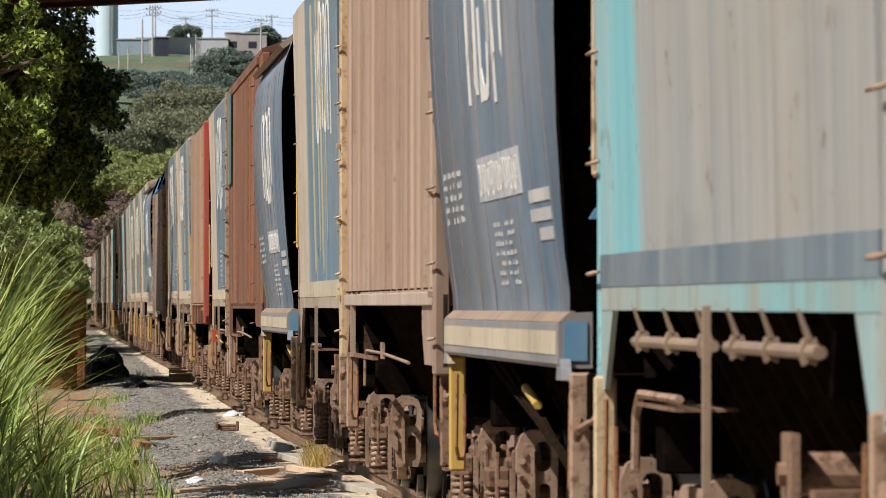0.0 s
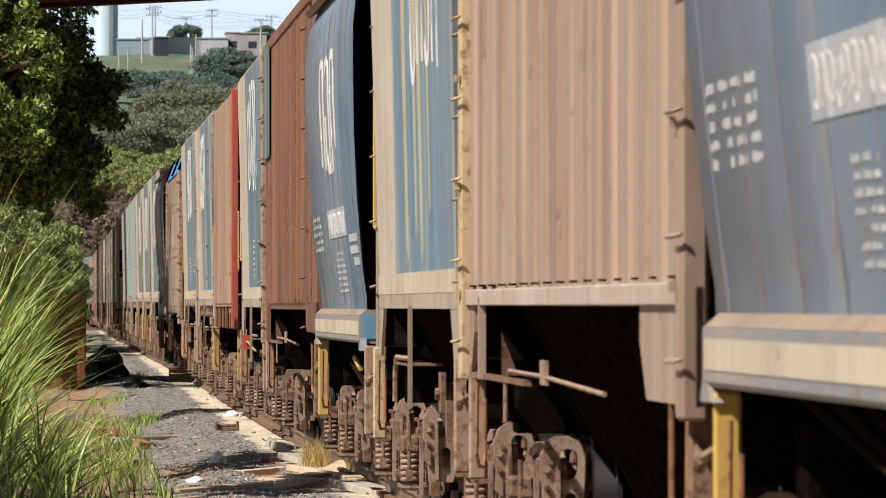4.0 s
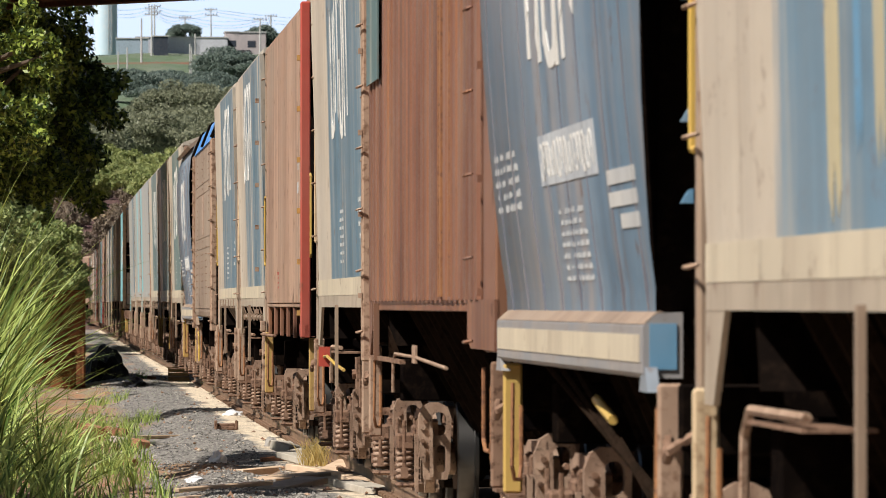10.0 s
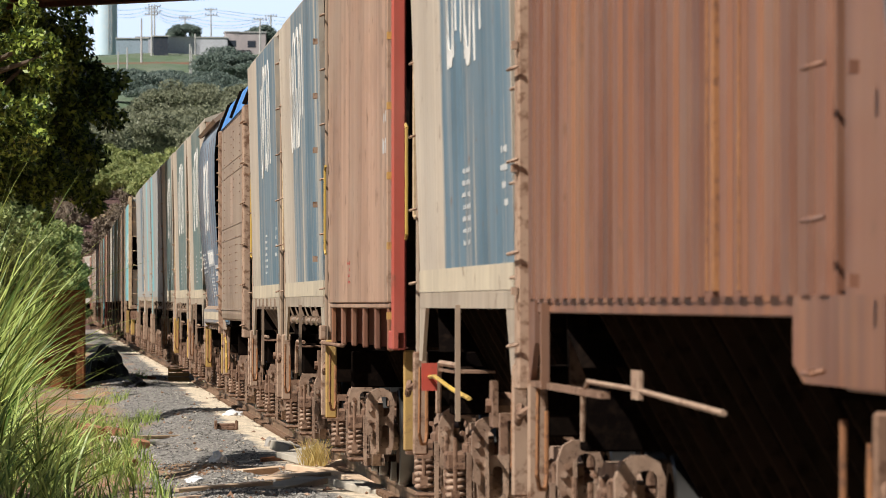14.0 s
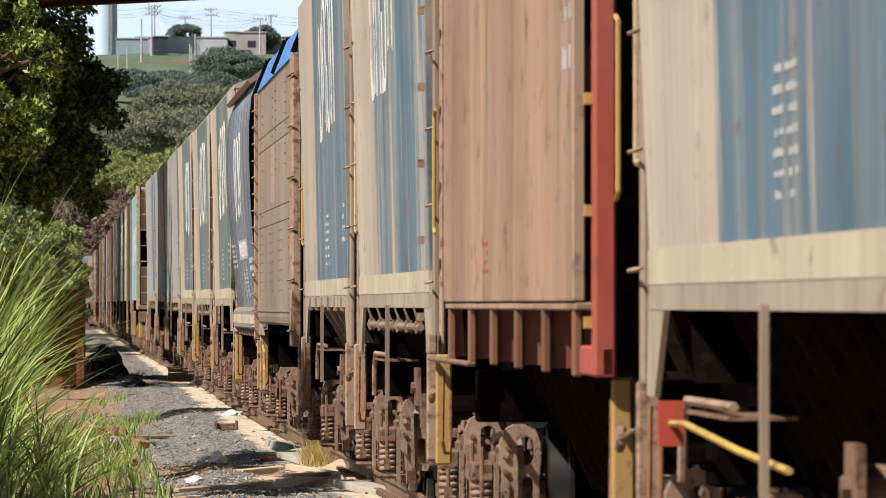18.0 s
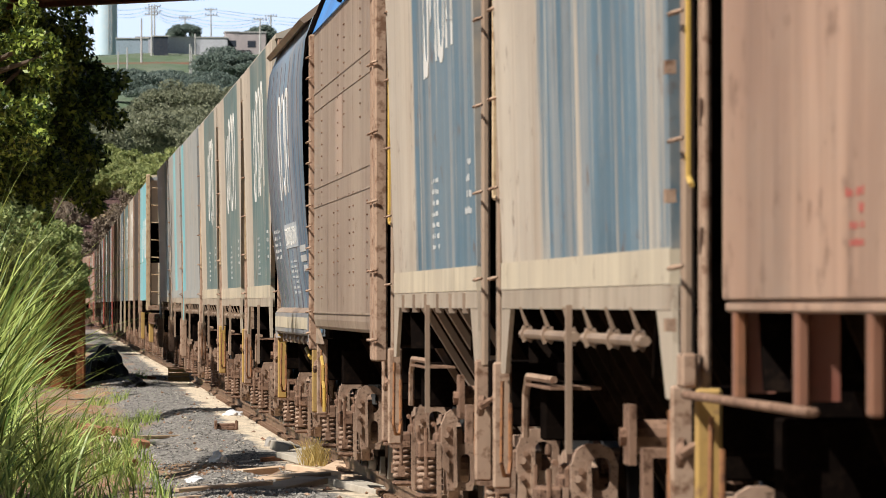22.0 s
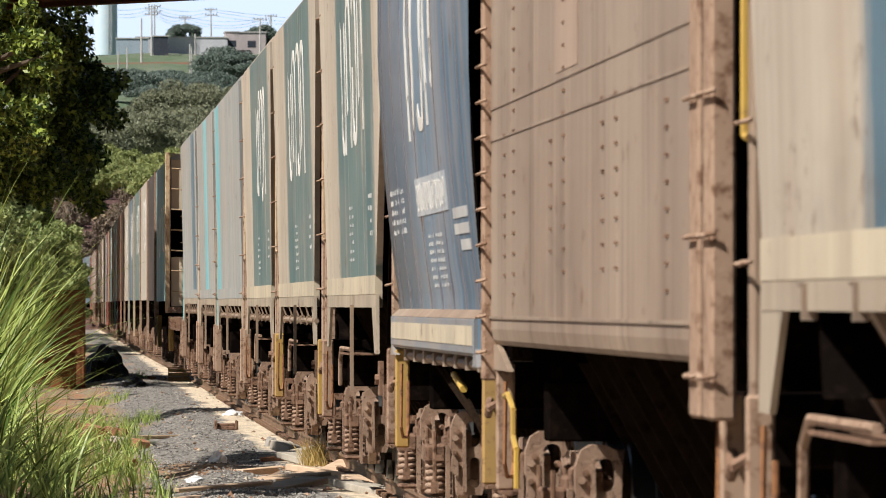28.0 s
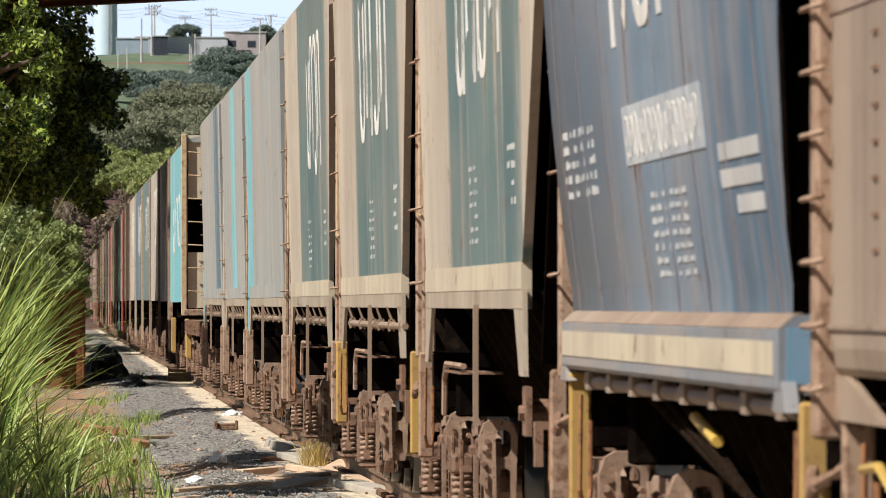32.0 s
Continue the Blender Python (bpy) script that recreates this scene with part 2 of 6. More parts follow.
def mesh_of(name, bm, mat, bevel=0.0):
    bmesh.ops.recalc_face_normals(bm, faces=bm.faces)
    if bevel:
        bmesh.ops.bevel(bm, geom=list(bm.edges), offset=bevel, segments=1, affect="EDGES", clamp_overlap=True)
    me = bpy.data.meshes.new(name)
    bm.to_mesh(me)
    bm.free()
    if mat:
        me.materials.append(mat)
    return me


def part(name, bm, mat, parent, label="", bevel=0.0):
    """One mesh object under a thing or under a part."""
    ob = new(name, mesh_of(name, bm, mat, bevel) if isinstance(bm, bmesh.types.BMesh) else bm)
    ob.parent = parent
    if label:
        ob["label"] = label
    return ob


def made(fn):
    bm = bmesh.new()
    fn(bm)
    return bm


def boxes(*dims):
    bm = bmesh.new()
    for d in dims:
        box(bm, *d)
    return bm


def thing(name, label, category, group="", kind="", at=(0, 0, 0)):
    ob = new(name)
    ob.location = at
    return tagged(ob, label, category, group, kind)


def mesh_from(name, verts, faces, mat, smooth=False):
    me = bpy.data.meshes.new(name)
    me.from_pydata([tuple(v) for v in verts], [], [tuple(f) for f in faces])
    me.materials.append(mat)
    if smooth:
        me.polygons.foreach_set("use_smooth", [True] * len(me.polygons))
    me.update()
    return me


# ---- train ----
def coil(r, wire, z0, z1, turns, mat):
    """A coil spring that stands upright."""
    n, k = turns * 10, 5
    verts, faces = [], []
    for i in range(n + 1):
        a = 6.2832 * turns * i / n
        z = z0 + (z1 - z0) * i / n
        for j in range(k):
            w = 6.2832 * j / k
            q = r + wire * math.cos(w)
            verts.append((q * math.cos(a), q * math.sin(a), z + wire * math.sin(w)))
    for i in range(n):
        for j in range(k):
            faces.append((i * k + j, i * k + (j + 1) % k, (i + 1) * k + (j + 1) % k, (i + 1) * k + j))
    return mesh_from("spring", verts, faces, mat, True)


def lathe(profile, n, mat, name):
    """A body of revolution round the x axis: profile of (x, r)."""
    verts = [(x, r * math.cos(6.2832 * i / n), r * math.sin(6.2832 * i / n)) for x, r in profile for i in range(n)]
    faces = [(k * n + i, k * n + (i + 1) % n, (k + 1) * n + (i + 1) % n, (k + 1) * n + i) for k in range(len(profile) - 1) for i in range(n)]
    faces += [tuple(range(n))[::-1], tuple(range((len(profile) - 1) * n, len(profile) * n))]
    return mesh_from(name, verts, faces, mat)


SPRING = coil(0.060, 0.0155, 0.25, 0.47, 5, M["bogie"])
SPRING_IN = coil(0.056, 0.0145, 0.25, 0.47, 5, M["rust"])


def pierced(bm, outer, holes, lo, hi):
    """A plate in x and z with openings, from lo to hi along y."""
    edges = []
    for loop in [outer] + holes:
        vs = [bm.verts.new((x, lo, z)) for x, z in loop]
        edges += [bm.edges.new((vs[k], vs[(k + 1) % len(vs)])) for k in range(len(vs))]
    made_faces = [f for f in bmesh.ops.triangle_fill(bm, edges=edges, use_beauty=True)["geom"] if isinstance(f, bmesh.types.BMFace)]
    ext = bmesh.ops.extrude_face_region(bm, geom=made_faces)
    bmesh.ops.translate(bm, vec=(0, hi - lo, 0), verts=[v for v in ext["geom"] if isinstance(v, bmesh.types.BMVert)])


def rounded(x0, x1, z0, z1, r):
    out = []
    for cx, cz, a in ((x1 - r, z1 - r, 0), (x0 + r, z1 - r, 90), (x0 + r, z0 + r, 180), (x1 - r, z0 + r, 270)):
        out += [(cx + r * math.cos(radians(a + q)), cz + r * math.sin(radians(a + q))) for q in (0, 30, 60, 90)]
    return out


def side_frame_mesh():
    bm = bmesh.new()
    for s in (-1, 1):
        prism(bm, [(0, 0.68), (s * 0.55, 0.68), (s * 1.0, 0.61), (s * 1.12, 0.58), (s * 1.12, 0.70), (s * 0.6, 0.78), (0, 0.78)], -0.035, 0.045, "x")
        prism(bm, [(s * 0.50, 0.17), (s * 0.62, 0.17), (s * 1.06, 0.55), (s * 0.94, 0.58)], -0.03, 0.04, "x")
        box(bm, -0.05, -0.02, s * 0.40 - 0.05, s * 0.40 + 0.05, 0.24, 0.72)
        box(bm, 0.03, 0.08, s * 0.36 - 0.06, s * 0.36 + 0.06, 0.20, 0.66)
        if s > 0:
            box(bm, -0.03, 0.06, 1.02, 1.16, 0.34, 0.74)
            continue
        # end of the casting over the axle box, pierced by two rounded openings, with lips round them
        y0, y1 = sorted((s * 1.06, s * 1.20))
        pierced(bm, [(-0.06, 0.28), (0.11, 0.28), (0.13, 0.36), (0.14, 0.73), (0.11, 0.81), (0.05, 0.84), (-0.02, 0.84), (-0.07, 0.81), (-0.10, 0.73), (-0.10, 0.60), (-0.07, 0.52)], [rounded(0.0, 0.10, 0.60, 0.77, 0.045), rounded(0.03, 0.095, 0.33, 0.53, 0.03)], y0, y1)
        prism(bm, [(-0.02, 0.30), (0.008, 0.30), (0.0, 0.74), (-0.02, 0.74)], s * 1.20, s * 1.235, "y")
        prism(bm, [(-0.10, 0.44), (-0.05, 0.40), (-0.05, 0.50), (-0.09, 0.56)], s * 1.19, s * 1.25, "y")
        rod(bm, (-0.07, s * 0.98, 0.62), (-0.07, s * 1.22, 0.66), 0.022, 6)
    box(bm, -0.085, 0.085, -0.42, 0.42, 0.17, 0.235)
    box(bm, -0.10, -0.07, -0.5, -0.44, 0.20, 0.60)
    box(bm, -0.10, -0.07, 0.44, 0.5, 0.20, 0.60)
    return mesh_of("side_frame", bm, M["bogie"])


SIDE_FRAME = side_frame_mesh()


def wheelset_mesh():
    half = [(0, 0.08), (0.70, 0.08), (0.715, 0.12), (0.73, 0.15), (0.79, 0.17), (0.795, 0.36), (0.785, 0.38), (0.785, 0.45), (0.81, 0.45), (0.82, 0.425), (0.93, 0.415), (0.94, 0.40), (0.94, 0.33), (0.88, 0.31), (0.87, 0.16), (0.92, 0.12), (0.93, 0.07), (1.16, 0.065)]
    me = lathe([(-x, r) for x, r in half[::-1]] + half[1:], 32, M["shadebrown"], "wheelset")
    me.materials.append(M["tread"])
    for f in me.polygons:
        if min(math.hypot(me.vertices[k].co.y, me.vertices[k].co.z) for k in f.vertices) > 0.398:
            f.material_index = 1
    return me


WHEELSET = wheelset_mesh()
BOLSTER = mesh_of("bolster", boxes((-1.22, 1.22, -0.19, 0.19, 0.56, 0.66), (-1.0, 1.0, -0.16, 0.16, 0.66, 0.80), (-1.34, -1.2, -0.2, 0.2, 0.475, 0.60), (1.2, 1.34, -0.2, 0.2, 0.475, 0.60), (-1.34, -1.0, -0.2, 0.2, 0.2, 0.235), (1.0, 1.34, -0.2, 0.2, 0.2, 0.235)), M["darkrust"], 0.02)
AXLE_BOX = lathe([(-0.13, 0.05), (-0.12, 0.09), (-0.1, 0.115), (0.1, 0.115), (0.11, 0.08)], 16, M["bogie"], "axle_box")
# inner bogie parts are coloured as dark as the shade around them
BRAKE = mesh_of("brake_beam", made(lambda bm: (prism(bm, [(-0.9, 0.36), (0.9, 0.36), (0.9, 0.44), (0.25, 0.5), (-0.25, 0.5), (-0.9, 0.44)], -0.05, 0.05), box(bm, -0.86, -0.74, -0.09, 0.05, 0.3, 0.56), box(bm, 0.74, 0.86, -0.09, 0.05, 0.3, 0.56))), M["shadebrown"], 0.008)
TRANSOM = mesh_of("spring_plank", boxes((-1.1, 1.1, -0.24, 0.24, 0.2, 0.255)), M["shadebrown"])


BLOCK = mesh_of("friction_wedge", made(lambda bm: (prism(bm, [(-0.03, 0.58), (0.04, 0.58), (0.05, 0.68), (0.0, 0.72), (-0.04, 0.70)], -0.05, 0.05), rod(bm, (-0.02, 0, 0.36), (-0.02, 0, 0.66), 0.022, 6))), M["darkrust"], 0.01)


HANGER = mesh_of("hanger_rod", made(lambda bm: (rod(bm, (0, 0, 0.3), (0, 0, 0.70), 0.014, 6), box(bm, -0.025, 0.025, -0.04, 0.04, 0.28, 0.36), box(bm, 0.0, 0.06, -0.05, 0.05, 0.5, 0.54))), M["rust"])
BOLTS = mesh_of("bolts", made(lambda bm: [rod(bm, (x, -0.09, z), (x, 0.09, z), 0.018, 6) for x, z in ((-0.07, 0.56), (-0.05, 0.70))]), M["rust"])


def bogie(wagon, y, full=True):
    b = part("bogie", BOLSTER, None, wagon, "dusty brown cast-steel bogie")
    b.location = (0, y, 0)
    for s in (-1, 1):
        f = part("side_frame", SIDE_FRAME, None, b)
        f.location, f.rotation_euler = (s * 1.12, 0, 0), (0, 0, 0 if s < 0 else math.pi)
        w = part("wheelset", WHEELSET, None, b, "steel wheelset with worn bright treads")
        w.location = (0, s * 0.9, 0.425)
        SETS.append((wagon, w, s * 0.9))
        for k in (-1, 1):
            if full or k < 0:
                a = part("axle_box", AXLE_BOX, None, b)
                a.location = (k * 1.04, s * 0.9, 0.425)
                a.rotation_euler = (0, 0, 0 if k < 0 else math.pi)
        for k in (-0.125, 0.125):
            o = part("spring", SPRING, None, b)
            o.location = (s * 1.262, k, 0)
            if full:
                o = part("spring", SPRING_IN, None, b)
                o.location = (s * 1.105, k + 0.04, 0)
                o = part("friction_wedge", BLOCK, None, b)
                o.location = (s * 1.16, k * 2.2, 0)
        for k in (-1, 1):
            if k < 0 or full:
                o = part("hanger_rod", HANGER, None, b)
                o.location, o.rotation_euler = (k * 1.30, s * 0.62, 0), (0, 0, 0 if k < 0 else math.pi)
                o = part("bolts", BOLTS, None, b)
                o["kind"] = "stuff"
                o.location, o.rotation_euler = (k * 1.12, s * 1.13, 0), (0, 0, 0 if k < 0 else math.pi)
        if full:
            o = part("brake_beam", BRAKE, None, b)
            o.location = (0, s * 0.42, 0)
            o.rotation_euler = (0, 0, 0 if s > 0 else math.pi)
    if full:
        part("spring_plank", TRANSOM, None, b)


SETS = []
COUPLER = mesh_of("coupler", made(lambda bm: (box(bm, -0.09, 0.09, -0.2, 0.35, 0.9, 1.1), box(bm, -0.14, 0.12, -0.42, -0.2, 0.84, 1.16), rod(bm, (-0.12, -0.36, 0.78), (-0.12, -0.36, 1.2), 0.04))), M["rust"], 0.015)
WAGONS = []


def wagon(name, near, far, label, group="hopper wagons of the train"):
    """A wagon between two marks of the train. Its own space: rail head 0, near end -y."""
    ob = thing(name, label, "railway wagon", group)
    ob["middle"] = (near + far) / 2
    length = (far - near) * METRE - 0.25
    WAGONS.append((ob, (near + far) / 2, length))
    return ob, length / 2


def gear(w, h, posts=("postbrown", "postbrown"), full=True, end=1.9):
    """Centre sill, bogies, couplers, and the step posts that hang at the corners."""
    # sills and bolsters are near black, the underframe's shade put into the colour
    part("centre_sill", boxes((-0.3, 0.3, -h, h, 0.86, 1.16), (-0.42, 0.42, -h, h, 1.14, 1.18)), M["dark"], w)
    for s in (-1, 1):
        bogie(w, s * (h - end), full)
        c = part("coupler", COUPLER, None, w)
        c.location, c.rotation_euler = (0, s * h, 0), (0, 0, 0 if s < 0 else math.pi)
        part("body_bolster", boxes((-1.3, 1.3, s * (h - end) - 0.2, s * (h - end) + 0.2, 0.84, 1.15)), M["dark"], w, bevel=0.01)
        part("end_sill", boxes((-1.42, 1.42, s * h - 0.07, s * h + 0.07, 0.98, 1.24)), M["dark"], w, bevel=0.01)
    for s, mat in zip((-1, 1), posts):
        for k in (-1, 1):
            y = s * (h - 0.35)
            part("step_post", boxes((k * 1.43 - 0.05, k * 1.43 + 0.05, y - 0.03, y + 0.03, 0.55, 1.24)), M[mat], w, bevel=0.012)
            o = part("footstep", boxes((k * 1.42 - 0.04, k * 1.42 + 0.05, y - 0.2, y + 0.2, 0.53, 0.55)), M["rust"], w)
    if full:
        for s in (-1, 1):
            y = s * (h - 0.75)
            part("pipe_loop", made(lambda bm: pipe(bm, [(-1.45, y, 1.14), (-1.455, y, 0.70), (-1.44, y + 0.04, 0.63), (-1.41, y + 0.08, 0.63), (-1.40, y + 0.12, 0.70), (-1.40, y + 0.12, 1.02)], 0.012, 6)), M["rustorange"], w, "thin orange rusted pipe loop")
        def lever(bm):
            pipe(bm, [(-1.44, -h + 0.3, 1.02), (-1.46, -h + 0.1, 0.94), (-1.46, -h - 0.02, 0.98), (-1.3, -h - 0.12, 1.08), (-0.2, -h - 0.12, 1.12)], 0.022)
        part("uncoupling_lever", made(lever), M["rust"], w)
        part("air_hose", made(lambda bm: pipe(bm, [(-0.5, -h - 0.05, 0.98), (-0.5, -h - 0.3, 0.8), (-0.45, -h - 0.45, 0.62), (-0.35, -h - 0.6, 0.6)], 0.03)), M["dark"], w)


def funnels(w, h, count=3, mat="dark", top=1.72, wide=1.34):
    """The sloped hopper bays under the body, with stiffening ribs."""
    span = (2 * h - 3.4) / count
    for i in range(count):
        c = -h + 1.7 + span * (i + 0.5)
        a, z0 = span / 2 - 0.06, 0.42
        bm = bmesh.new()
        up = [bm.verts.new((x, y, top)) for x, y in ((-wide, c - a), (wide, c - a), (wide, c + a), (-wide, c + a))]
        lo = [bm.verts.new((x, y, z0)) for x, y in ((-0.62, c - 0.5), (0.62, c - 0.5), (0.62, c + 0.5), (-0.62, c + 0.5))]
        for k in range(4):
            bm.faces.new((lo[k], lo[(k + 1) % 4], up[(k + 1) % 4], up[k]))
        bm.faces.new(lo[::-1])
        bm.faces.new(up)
        # the bay's colour holds the shade under the body
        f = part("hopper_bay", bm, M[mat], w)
        # ribs are tinted as if in the bay's shade
        for s in (-1, 1):
            for q in (-0.7, 0.0, 0.7):
                rib = bmesh.new()
                y1, y0 = c + s * a * 0.97, c + s * 0.52
                x1, x0 = q * wide * 1.1, q * 0.7
                p, r = Vector((x1, y1, top)), Vector((x0, y0, z0 + 0.05))
                rod(rib, p, r, 0.05, 4)
                part("rib", rib, M["shadebrown"], f)
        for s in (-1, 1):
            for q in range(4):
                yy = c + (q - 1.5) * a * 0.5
                part("rib", made(lambda bm: prism(bm, [(s * (wide + 0.02), top - 0.1), (s * (wide - 0.04), top - 0.1), (s * 0.66, z0 + 0.05), (s * 0.72, z0 + 0.05)], yy - 0.05, yy + 0.05)), M["shadebrown"], f)
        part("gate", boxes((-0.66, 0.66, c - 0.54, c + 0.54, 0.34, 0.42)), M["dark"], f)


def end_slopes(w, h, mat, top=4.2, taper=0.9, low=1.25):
    """Sloped end sheets behind the corner posts, coloured near black for the shade between wagons."""
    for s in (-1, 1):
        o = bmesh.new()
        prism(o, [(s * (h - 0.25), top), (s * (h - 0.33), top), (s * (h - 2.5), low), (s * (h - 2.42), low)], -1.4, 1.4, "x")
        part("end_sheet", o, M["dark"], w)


def ladder(parent, x, y, z0, z1, width, mat, n=None):
    """Rungs that stand off a post."""
    n = n or int((z1 - z0) / 0.42) + 1
    for i in range(n):
        z = z0 + (z1 - z0) * i / max(1, n - 1)
        part("rung", made(lambda bm: pipe(bm, [(x, y - width / 2, z), (x - 0.035, y - width / 2 + 0.02, z - 0.01), (x - 0.035, y + width / 2 - 0.02, z - 0.01), (x, y + width / 2, z)], 0.009, 5)), mat, parent)


def lettering(w, x, y0, y1, z0, z1, n, seed, duty=0.5, mat="white", lean=None):
    """Worn rounded lettering that cannot be read, as plain loops, arches and strokes."""
    r = random.Random(seed)
    count = max(3, round(n / 2.3))
    step = (y1 - y0) / count
    slant = lean or (lambda z: 0.0)
    for i in range(count):
        yc, hw = y0 + step * (i + 0.5), step * 0.40
        lo, hi = z0 + (z1 - z0) * r.uniform(0, 0.10), z1 - (z1 - z0) * r.uniform(0, 0.05)
        zc, hh = (lo + hi) / 2, (hi - lo) / 2
        a0, a1 = ((0, 360), (-25, 205), (40, 320), (-20, 240), (150, 395))[(i + seed) % 5]
        bm = bmesh.new()
        m, rings = 26, []
        for k in range(m + 1):
            a = radians(a0 + (a1 - a0) * k / m)
            ca, sa = math.cos(a), math.sin(a)
            cy, cz = math.copysign(abs(ca) ** 0.6, ca), math.copysign(abs(sa) ** 0.6, sa)
            th = 1 - r.uniform(0.38, 0.46)
            row = []
            for f, g in ((1, 1), (th, 1 - 0.16)):
                y, z = yc + hw * cy * f, zc + hh * cz * g
                row += [bm.verts.new((x + slant(z) - 0.0025, y, z)), bm.verts.new((x + slant(z) + 0.004, y, z))]
            rings.append(row)
        for p, q in zip(rings, rings[1:]):
            for u, v in ((0, 2), (2, 3), (3, 1), (1, 0)):
                bm.faces.new((p[u], p[v], q[v], q[u]))
        if a1 - a0 < 360:
            # legs of the open shapes run on downward, worn off at uneven heights
            for sgn in (-1, 1):
                if r.random() < 0.75:
                    ya = yc + sgn * hw
                    yb = yc + sgn * hw * 0.6
                    zt, zb = zc, lo + (hi - lo) * r.choice((0, 0.04, 0.12, 0.3))
                    prism_pts = [(x + slant(zt) - 0.0025, zt), (x + slant(zt) + 0.004, zt), (x + slant(zb) + 0.004, zb), (x + slant(zb) - 0.0025, zb)]
                    prism(bm, prism_pts, min(ya, yb), max(ya, yb))
        part("letter", bm, M[mat], w, "worn white letter")


def small_text(w, x, y0, rows, cols, z0, seed, wide=0.5, tall=0.055, gap=0.03, lean=None, mat="whitefaded"):
    """Small stencilled lines as broken plain bars."""
    r = random.Random(seed)
    bm = bmesh.new()
    for i in range(rows):
        z = z0 + i * (tall + gap)
        xx = x + (lean(z) if lean else 0)
        for j in range(cols):
            a = y0 + j * wide * 1.3
            end = a + wide * r.uniform(0.7, 1.0)
            while a < end - 0.02:
                q = min(end, a + r.uniform(0.06, 0.14))
                if r.random() < 0.8:
                    zz = z + tall * r.uniform(0, 0.2)
                    box(bm, xx - 0.002, xx + 0.004, a, q, zz, z + tall * r.uniform(0.7, 1))
                a = q + r.uniform(0.015, 0.05)
    if bm.verts:
        part("stencil_text", bm, M[mat], w, "small worn white stencilled text")["kind"] = "stuff"


def roof(w, h, z, mat, rise=0.25, over=-0.03, half=HALF):
    pts = [(-half - over, z), (-half - over, z + 0.05), (-half * 0.7, z + rise * 0.75), (0, z + rise), (half * 0.7, z + rise * 0.75), (half + over, z + 0.05), (half + over, z)]
    part("roof", made(lambda bm: prism(bm, pts, -h + 0.1, h - 0.1)), mat, w)
    part("hatch_coaming", boxes((-0.3, 0.3, -h + 1, h - 1, z + rise - 0.02, z + rise + 0.12)), mat, w, bevel=0.02)
    part("running_board", boxes((-0.75, -0.4, -h, h, z + rise + 0.03, z + rise + 0.06)), M["rust"], w)


def flat_wagon(near, far, label, side="grey", panel="greyblue", span=(0.02, 0.68), posts=("legtan", "legtan"), band="cream", seed=1,
               letters=(0.12, 0.46, 2.72, 4.1), text=True, top=4.45, rails=True, full=True, steps=("postbrown", "oliveYellow"), gap=(0.75, 0.55), roofmat=None, drips=0, braces=False, legs=None, wide=0.045, wear=0.7, bracket=False):
    """A flat-sided hopper: tapered side panel, cream band, legs, corner posts."""
    w, h = wagon("hopper_wagon", near, far, label)
    gear(w, h, steps, full)
    funnels(w, h, 3 if full else 2)
    g0, g1 = gap                                     # room at the near and far end, at the foot of the side
    for k in (-1, 1):
        x = k * HALF
        t0, t1 = -h + 0.60, h + 0.1                  # side sheet, long at the top
        b0, b1 = -h + g0 + 0.1, h - g1
        sheet = bmesh.new()
        n = 9
        rows = []
        for i in range(n + 1):
            f = i / n
            z = 1.77 + (top - 1.77) * f
            a, c = b0 + (t0 - b0) * min(1, f * 1.15), b1 + (t1 - b1) * min(1, f * 1.15)
            xx = x - k * 0.06 * (1 - f)
            rows.append((xx, a, c, z))
        outer = [[sheet.verts.new((xx + k * 0.0, y, z)) for y in (a, c)] for xx, a, c, z in rows]
        inner = [[sheet.verts.new((xx - k * 0.05, y, z)) for y in (a, c)] for xx, a, c, z in rows]
        for i in range(n):
            sheet.faces.new((outer[i][0], outer[i][1], outer[i + 1][1], outer[i + 1][0]))
            sheet.faces.new((inner[i][1], inner[i][0], inner[i + 1][0], inner[i + 1][1]))
            for e in (0, 1):
                sheet.faces.new((outer[i][e], inner[i][e], inner[i + 1][e], outer[i + 1][e]))
        p0, p1 = b0 - 0.3 + (b1 - b0) * span[0], b0 + (b1 - b0) * span[1]
        if panel and k < 0:
            tone = two_tone("worn_" + side + "_and_" + panel + "_side", TONES[side], TONES[panel], p0, p1, wear)
        part("side_sheet", sheet, tone if panel else M[side], w)
        part("band", boxes((min(x - 0.054 * k, x - 0.11 * k), max(x - 0.054 * k, x - 0.11 * k), b0, b1, 1.632, 1.775)), M[band], w)
        part("side_sill", boxes((min(x - 0.057 * k, x - 0.11 * k), max(x - 0.057 * k, x - 0.11 * k), b0, b1, 1.53, 1.632)), M[legs or "legbeige"], w)
        for s, b in ((-1, b0), (1, b1)):
            leg = bmesh.new()
            e = s * (h - 0.1)
            prism(leg, [(b + s * 0.05, 1.63), (b - s * 0.85, 1.55), (b - s * 0.30, 1.18), (b + s * 0.15, 1.18), (b + s * 0.08, 1.40)], x - 0.012 - 0.072 * k, x + 0.012 - 0.072 * k, "x")
            part("leg", leg, M[legs or "legbeige"], w)
            post = part("corner_post", boxes((min(x - 0.05 * k, x - (0.05 + (wide if s < 0 else 0.05)) * k), max(x - 0.05 * k, x - (0.05 + (wide if s < 0 else 0.05)) * k), e - 0.15 if s > 0 else e, e if s > 0 else e + 0.15, 1.2, top)), M[posts[0 if s < 0 else 1]], w, bevel=0.012)
            if k < 0:
                ladder(post, x + 0.045, e + (0.07 if s < 0 else -0.07), 1.7, top - 0.3, 0.3, M["postbrown"], 6)
